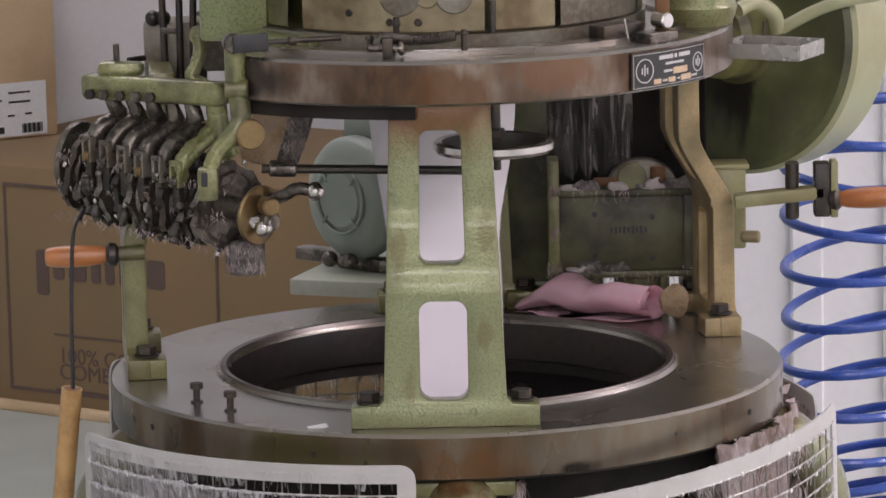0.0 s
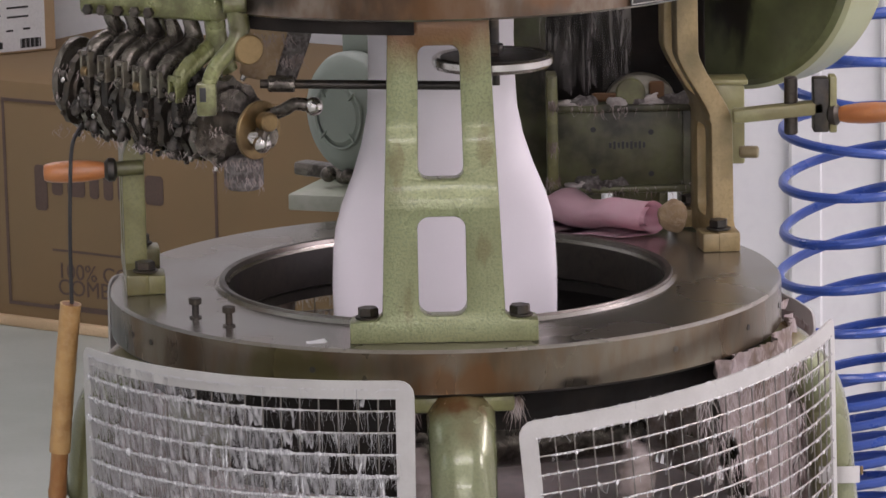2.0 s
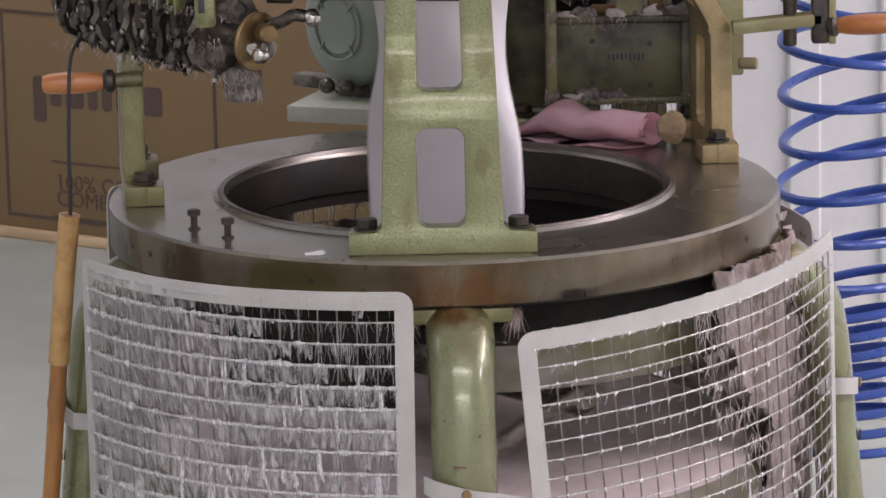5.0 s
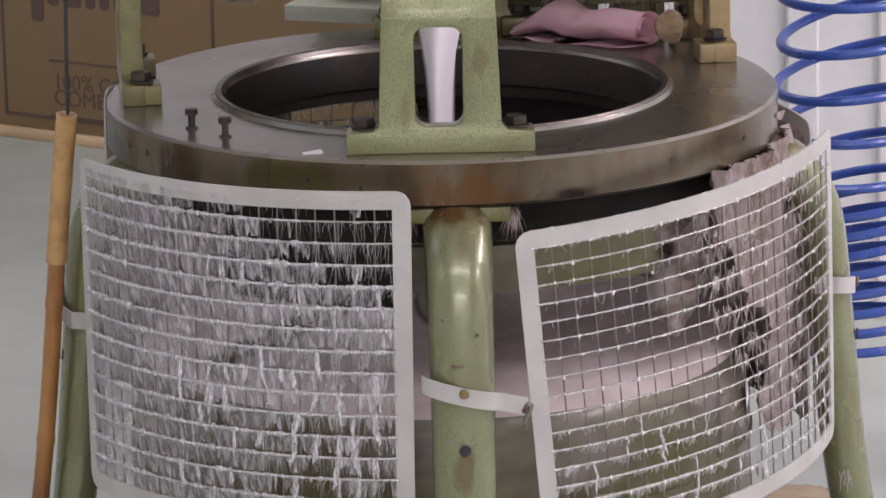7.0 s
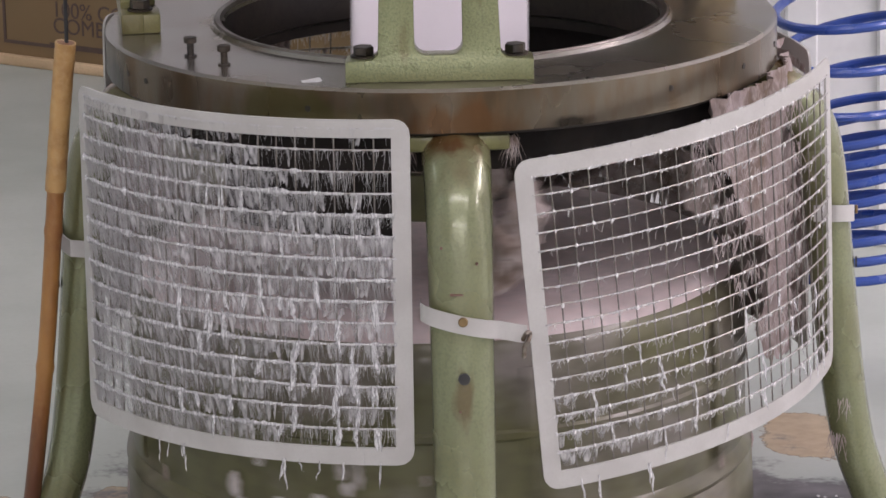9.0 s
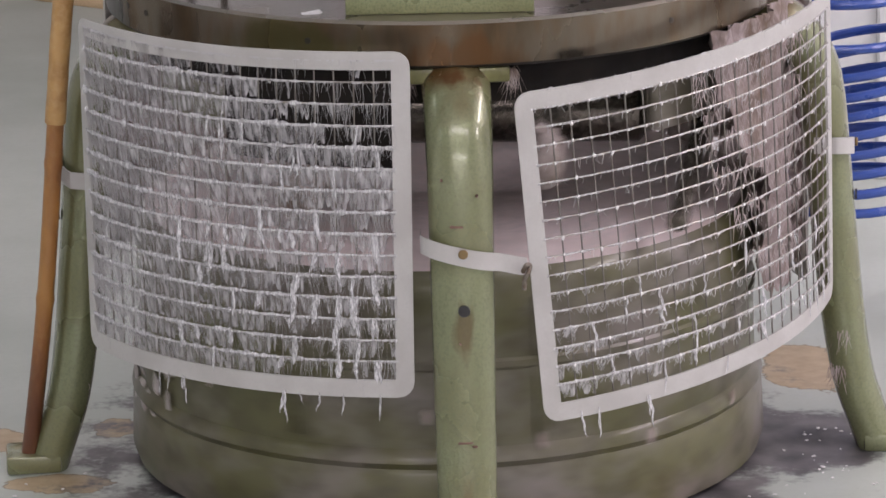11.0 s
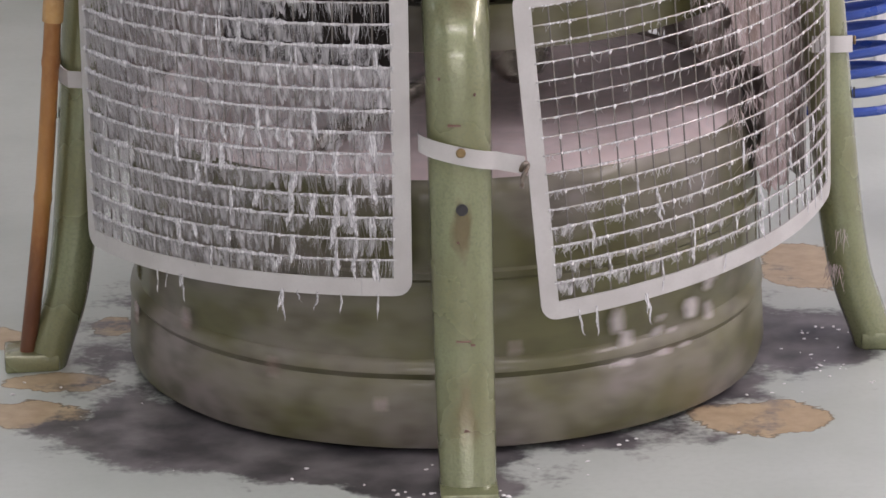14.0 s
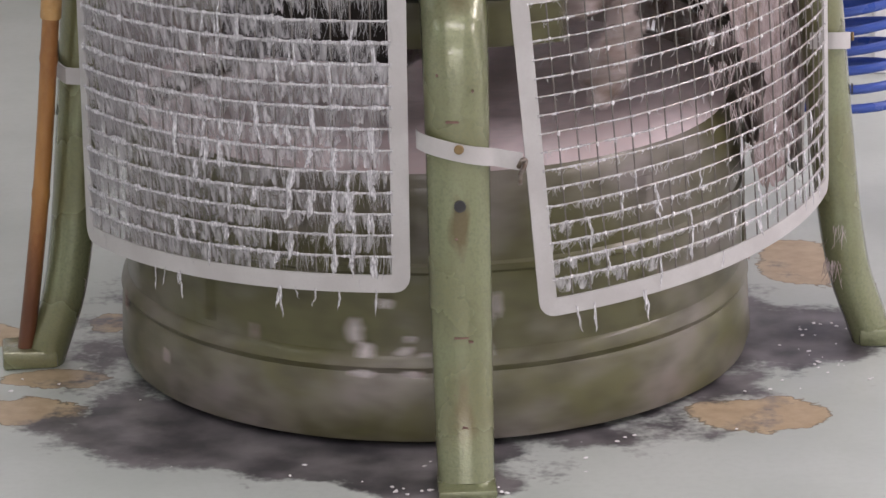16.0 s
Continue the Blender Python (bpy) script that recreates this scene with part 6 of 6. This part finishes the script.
def dense_left(u, v):
    """Thick all over, thin towards the upper corner beside the front leg."""
    gap = max(0.0, min(1.0, (u * 0.9 + (v - 0.86) * 2) * 1.5))
    low = 0.42 * max(0.0, min(1.0, (u - 0.1) * 2)) * max(0.0, min(1.0, 0.4 - v))
    edge = 0.45 * max(0.0, min(1.0, -0.1 - u))
    return max(0.0, 1.0 - 0.82 * gap - low + edge)


def dense_right(u, v):
    """Small tufts on the crossings, thicker in the lower corner beside the front leg."""
    return max(0.06, 0.55 * max(0.0, -u * 0.6 - v * 0.9 - 0.35)) + 0.10 * max(0.0, -v - 0.1)


lint_on(gl[1], gl[2], gl[3], 20, 14.66, dense_left, 0.031, 3, "thick white cotton lint hanging from the wire mesh")
veil_on(gl[1], gl[2], gl[3], 20, 14.66, dense_left, 5, "felted sheets of white lint in the mesh")
rolls_on(gl[1], gl[2], gl[3], 20, 14.66, dense_left, 0.0034, 15, "fluffy white ridges of lint along the mesh wires")
locks_on(gl[1], gl[2], gl[3], 20, 14.66, (-0.2, 0.97, -0.93, 0.15), 50, 51, "twisted white cotton locks hanging in the mesh")
locks_on(gl[1], gl[2], gl[3], 20, 14.66, (-0.05, 0.9, 0.3, 0.8), 22, 52, "thin cotton locks in the open meshes", 0.45)
locks_on(gl[1], gl[2], gl[3], 20, 14.66, (-0.6, 0.97, -1.09, -1.09), 12, 53, "cotton tips hanging below the guard", 0.45)
lint_on(gr[1], gr[2], gr[3], 22, 16.3, dense_right, 0.012, 7, "sparse white lint tufts on the wire mesh")
veil_on(gr[1], gr[2], gr[3], 22, 16.3, lambda u, v: 1.25 * dense_right(u, v) - 0.10, 8, "thin felted lint in the mesh corner")
rolls_on(gr[1], gr[2], gr[3], 22, 16.3, lambda u, v: 0.42 + 0.7 * dense_right(u, v), 0.0026, 17, "thin white fuzz along the mesh wires")
locks_on(gr[1], gr[2], gr[3], 22, 16.3, (-0.97, 0.95, -0.95, -0.25), 34, 54, "small cotton drips on the wire crossings", 0.55)
locks_on(gr[1], gr[2], gr[3], 22, 16.3, (-0.95, 0.1, -1.1, -1.1), 4, 55, "cotton tips hanging below the guard", 0.45)
lint_on(gb[1], gb[2], gb[3], 40, 15, lambda u, v: 0.35, 0.018, 11, "white lint on the rear wire mesh")
veil_on(gb[1], gb[2], gb[3], 40, 15, lambda u, v: 0.3 if 0.12 < u < 0.45 else 0.95, 12, "felted grey lint in the rear mesh", FURRED)


def knots():
    """Bright fluff knots on the crossings of the right-hand mesh and below both guards."""
    rnd = random.Random(21)
    bm = bmesh.new()
    for (g, bend, iu, iv), cols, rows, chance in ((gr, 22, 16.3, 0.5), (gl, 20, 14.66, 0.05)):
        for i in range(1, cols):
            for j in range(1, math.ceil(rows)):
                if rnd.random() < chance:
                    p = bend(-iu + 2 * iu * i / cols, -iv + 2 * iv * j / rows + rnd.uniform(-0.002, 0.001), 0.0025)
                    r = rnd.uniform(0.0009, 0.0021)
                    b = bmesh_ball(r, 8)
                    for v in b.verts:
                        v.co *= 1 + 0.5 * noise.noise(v.co * 400 + Vector((i, j, 0)))
                        v.co.z *= 1.5
                    add(bm, b, Matrix.Translation(p))
    ob = link("lint_knots", bm, LINT)
    tagged(ob, "small white fluff knots on the wire crossings", "lint", kind="stuff")


knots()


def strands_free(name, spots, ln, count, seed, label, material):
    """Loose hanging strands round given places: (x, y, z, spread x, spread y)."""
    rnd = random.Random(seed)
    verts, faces = [], []
    for x, y, z, sx, sy in spots:
        for _ in range(count):
            p = Vector((x + rnd.uniform(-sx, sx), y + rnd.uniform(-sy, sy), z + rnd.uniform(-0.006, 0.006)))
            l, w = ln * rnd.uniform(0.3, 1), rnd.uniform(0.0003, 0.0009)
            d = Vector((rnd.uniform(-0.4, 0.4), rnd.uniform(-0.4, 0.4), -1))
            b = len(verts)
            for k in range(3):
                q = p + d * l * k / 2 + Vector((rnd.uniform(-0.003, 0.003), 0, 0)) * k
                ww = w * (1 - 0.4 * k)
                verts.extend((q - Vector((ww, 0, 0)), q + Vector((ww, 0, 0))))
            for k in range(2):
                faces.append((b + 2 * k, b + 2 * k + 1, b + 2 * k + 3, b + 2 * k + 2))
    me = bpy.data.meshes.new(name)
    me.from_pydata(verts, [], faces)
    me.materials.append(material)
    return tagged(new(name, me), label, "lint", kind="stuff")


WISP = mat("pinkish_white_wisps", (0.58, 0.50, 0.49), 1.0, 0.0, (0.36, 0.28, 0.26), 40, 0.7, (0.6, 0.55, 0.54), 150, 0.4, 0)
unit_spots = [(-0.478 + 0.216 * k / 11 - 0.03, 0.06 - 0.197 * k / 11 - 0.03, 0.955 - 0.02 * k / 11 + dz, 0.012, 0.012) for k in range(12) for dz in (-0.045, 0.0, 0.035)]
strands_free("lint_strands", unit_spots, 0.012, 10, 31, "grey lint strands on the pattern wheels", FURRED)
strands_free("lint_strands", [(-0.225, -0.06, 1.04, 0.03, 0.01), (-0.20, -0.05, 1.01, 0.02, 0.01), (-0.262, -0.126, 0.885, 0.025, 0.004), (-0.262, -0.126, 0.862, 0.025, 0.004)], 0.016, 60, 33, "fluffy grey lint under the pattern wheels", FURRED)
strands_free("lint_strands", [(0.156, 0.343, 0.876, 0.006, 0.004), (0.156, 0.343, 0.816, 0.006, 0.004), (0.156, 0.343, 0.766, 0.01, 0.004), (0.246, 0.342, 0.871, 0.09, 0.006), (0.256, 0.342, 0.751, 0.09, 0.006)], 0.018, 40, 35, "dusty lint strands on the gear casing", FURRED)
strands_free("lint_strands", [(*polar(0.472, -46 + 1.15 * k, 0.60 - 0.07 * (k % 5) * min(1.0, 0.3 + k / 22)), 0.012, 0.006) for k in range(58)], 0.045, 16, 43, "loose wisps of pinkish lint behind the mesh", WISP)
strands_free("lint_strands", [(0.066 * s + 0.02, -0.42, 0.628, 0.006, 0.012) for s in (-1, 1)], 0.035, 60, 37, "lint beside the front leg's flange", FURRED)
strands_free("lint_strands", [(-0.505, -0.06, 0.13, 0.012, 0.02), (0.53, -0.06, 0.12, 0.010, 0.02), (0.535, -0.06, 0.17, 0.008, 0.02)], 0.032, 60, 39, "grey lint on the legs", FURRED)


def floor_fluff():
    rnd = random.Random(41)
    bm = bmesh.new()
    for _ in range(60):
        a, r = rnd.uniform(-178, -2), rnd.uniform(0.46, 0.62)
        if rnd.random() < 0.35:
            a, r = rnd.uniform(-20, 5), rnd.uniform(0.45, 0.60)
        p = polar(r, a, 0.002)
        s = rnd.uniform(0.0008, 0.0024)
        b = bmesh_ball(s, 8)
        for v in b.verts:
            v.co *= 1 + 0.6 * noise.noise(v.co * 300 + p * 50)
            v.co.z *= 0.45
            v.co.x *= 1.6
        add(bm, b, Matrix.Translation(p) @ Matrix.Rotation(rnd.uniform(0, 3), 4, "Z"))
    for _ in range(22):
        p = Vector((0.02 + rnd.gauss(0, 0.045), -0.61 + rnd.gauss(0, 0.02), 0.002))
        b = bmesh_ball(rnd.uniform(0.0012, 0.0035), 8)
        for v in b.verts:
            v.co *= 1 + 0.6 * noise.noise(v.co * 260 + p * 70)
            v.co.z *= 0.5
        add(bm, b, Matrix.Translation(p))
    tagged(link("floor_lint", bm, LINT), "white lint crumbs scattered on the dusty floor", "lint", kind="stuff")


floor_fluff()


def lint_curtain():
    """A felted curtain of pinkish lint inside the right-hand guard, in soft upright folds."""
    bm = bmesh.new()
    cols, n, m = [], 120, 44
    for i in range(n + 1):
        az = -41 + 63 * i / n
        low = 0.55 - 0.10 * min(1.0, i / n / 0.16) - 0.21 * max(0.0, min(1.0, (i / n - 0.24) / 0.14)) + 0.05 * noise.noise(Vector((i * 0.11, 0, 3))) + 0.02 * noise.noise(Vector((i * 0.6, 0, 3)))
        col = []
        for j in range(m + 1):
            z = 0.645 + (low - 0.645) * j / m
            fold = 0.024 * noise.noise(Vector((i * 0.13, z * 5, 0))) + 0.013 * noise.noise(Vector((i * 0.4, z * 22, 5))) + 0.004 * noise.noise(Vector((i * 1.1, z * 90, 9)))
            col.append(bm.verts.new(polar(0.458 + fold, az, z)))
        cols.append(col)
    for A, B in zip(cols, cols[1:]):
        for j in range(m):
            bm.faces.new((A[j], B[j], B[j + 1], A[j + 1]))
    tagged(link("lint_curtain", bm, CURTAIN, 180), "pinkish grey felted lint curtain behind the mesh", "lint", kind="stuff")


CURTAIN = mat("felted_pink_lint", (0.36, 0.295, 0.285), 1.0, 0.0, (0.17, 0.12, 0.08), 16, 0.8, (0.46, 0.40, 0.39), 130, 0.6, 0.9, bump_scale=220, stretch=(1, 1, 0.45), threshold=(0.42, 0.66))


lint_curtain()


# ---- what moves ----
def motions():
    period, broad = 2.282, 0.75
    steps = [0.25 * k for k in range(65)]
    walk(fabric, [(t, pose(0, 0, 0, 0, 0, 360 * (t - broad) / period)) for t in steps])
    walk(drum, [(t, pose(0.013, -0.013, 0, 0, 0, 360 * (t - broad) / period)) for t in steps])


motions()
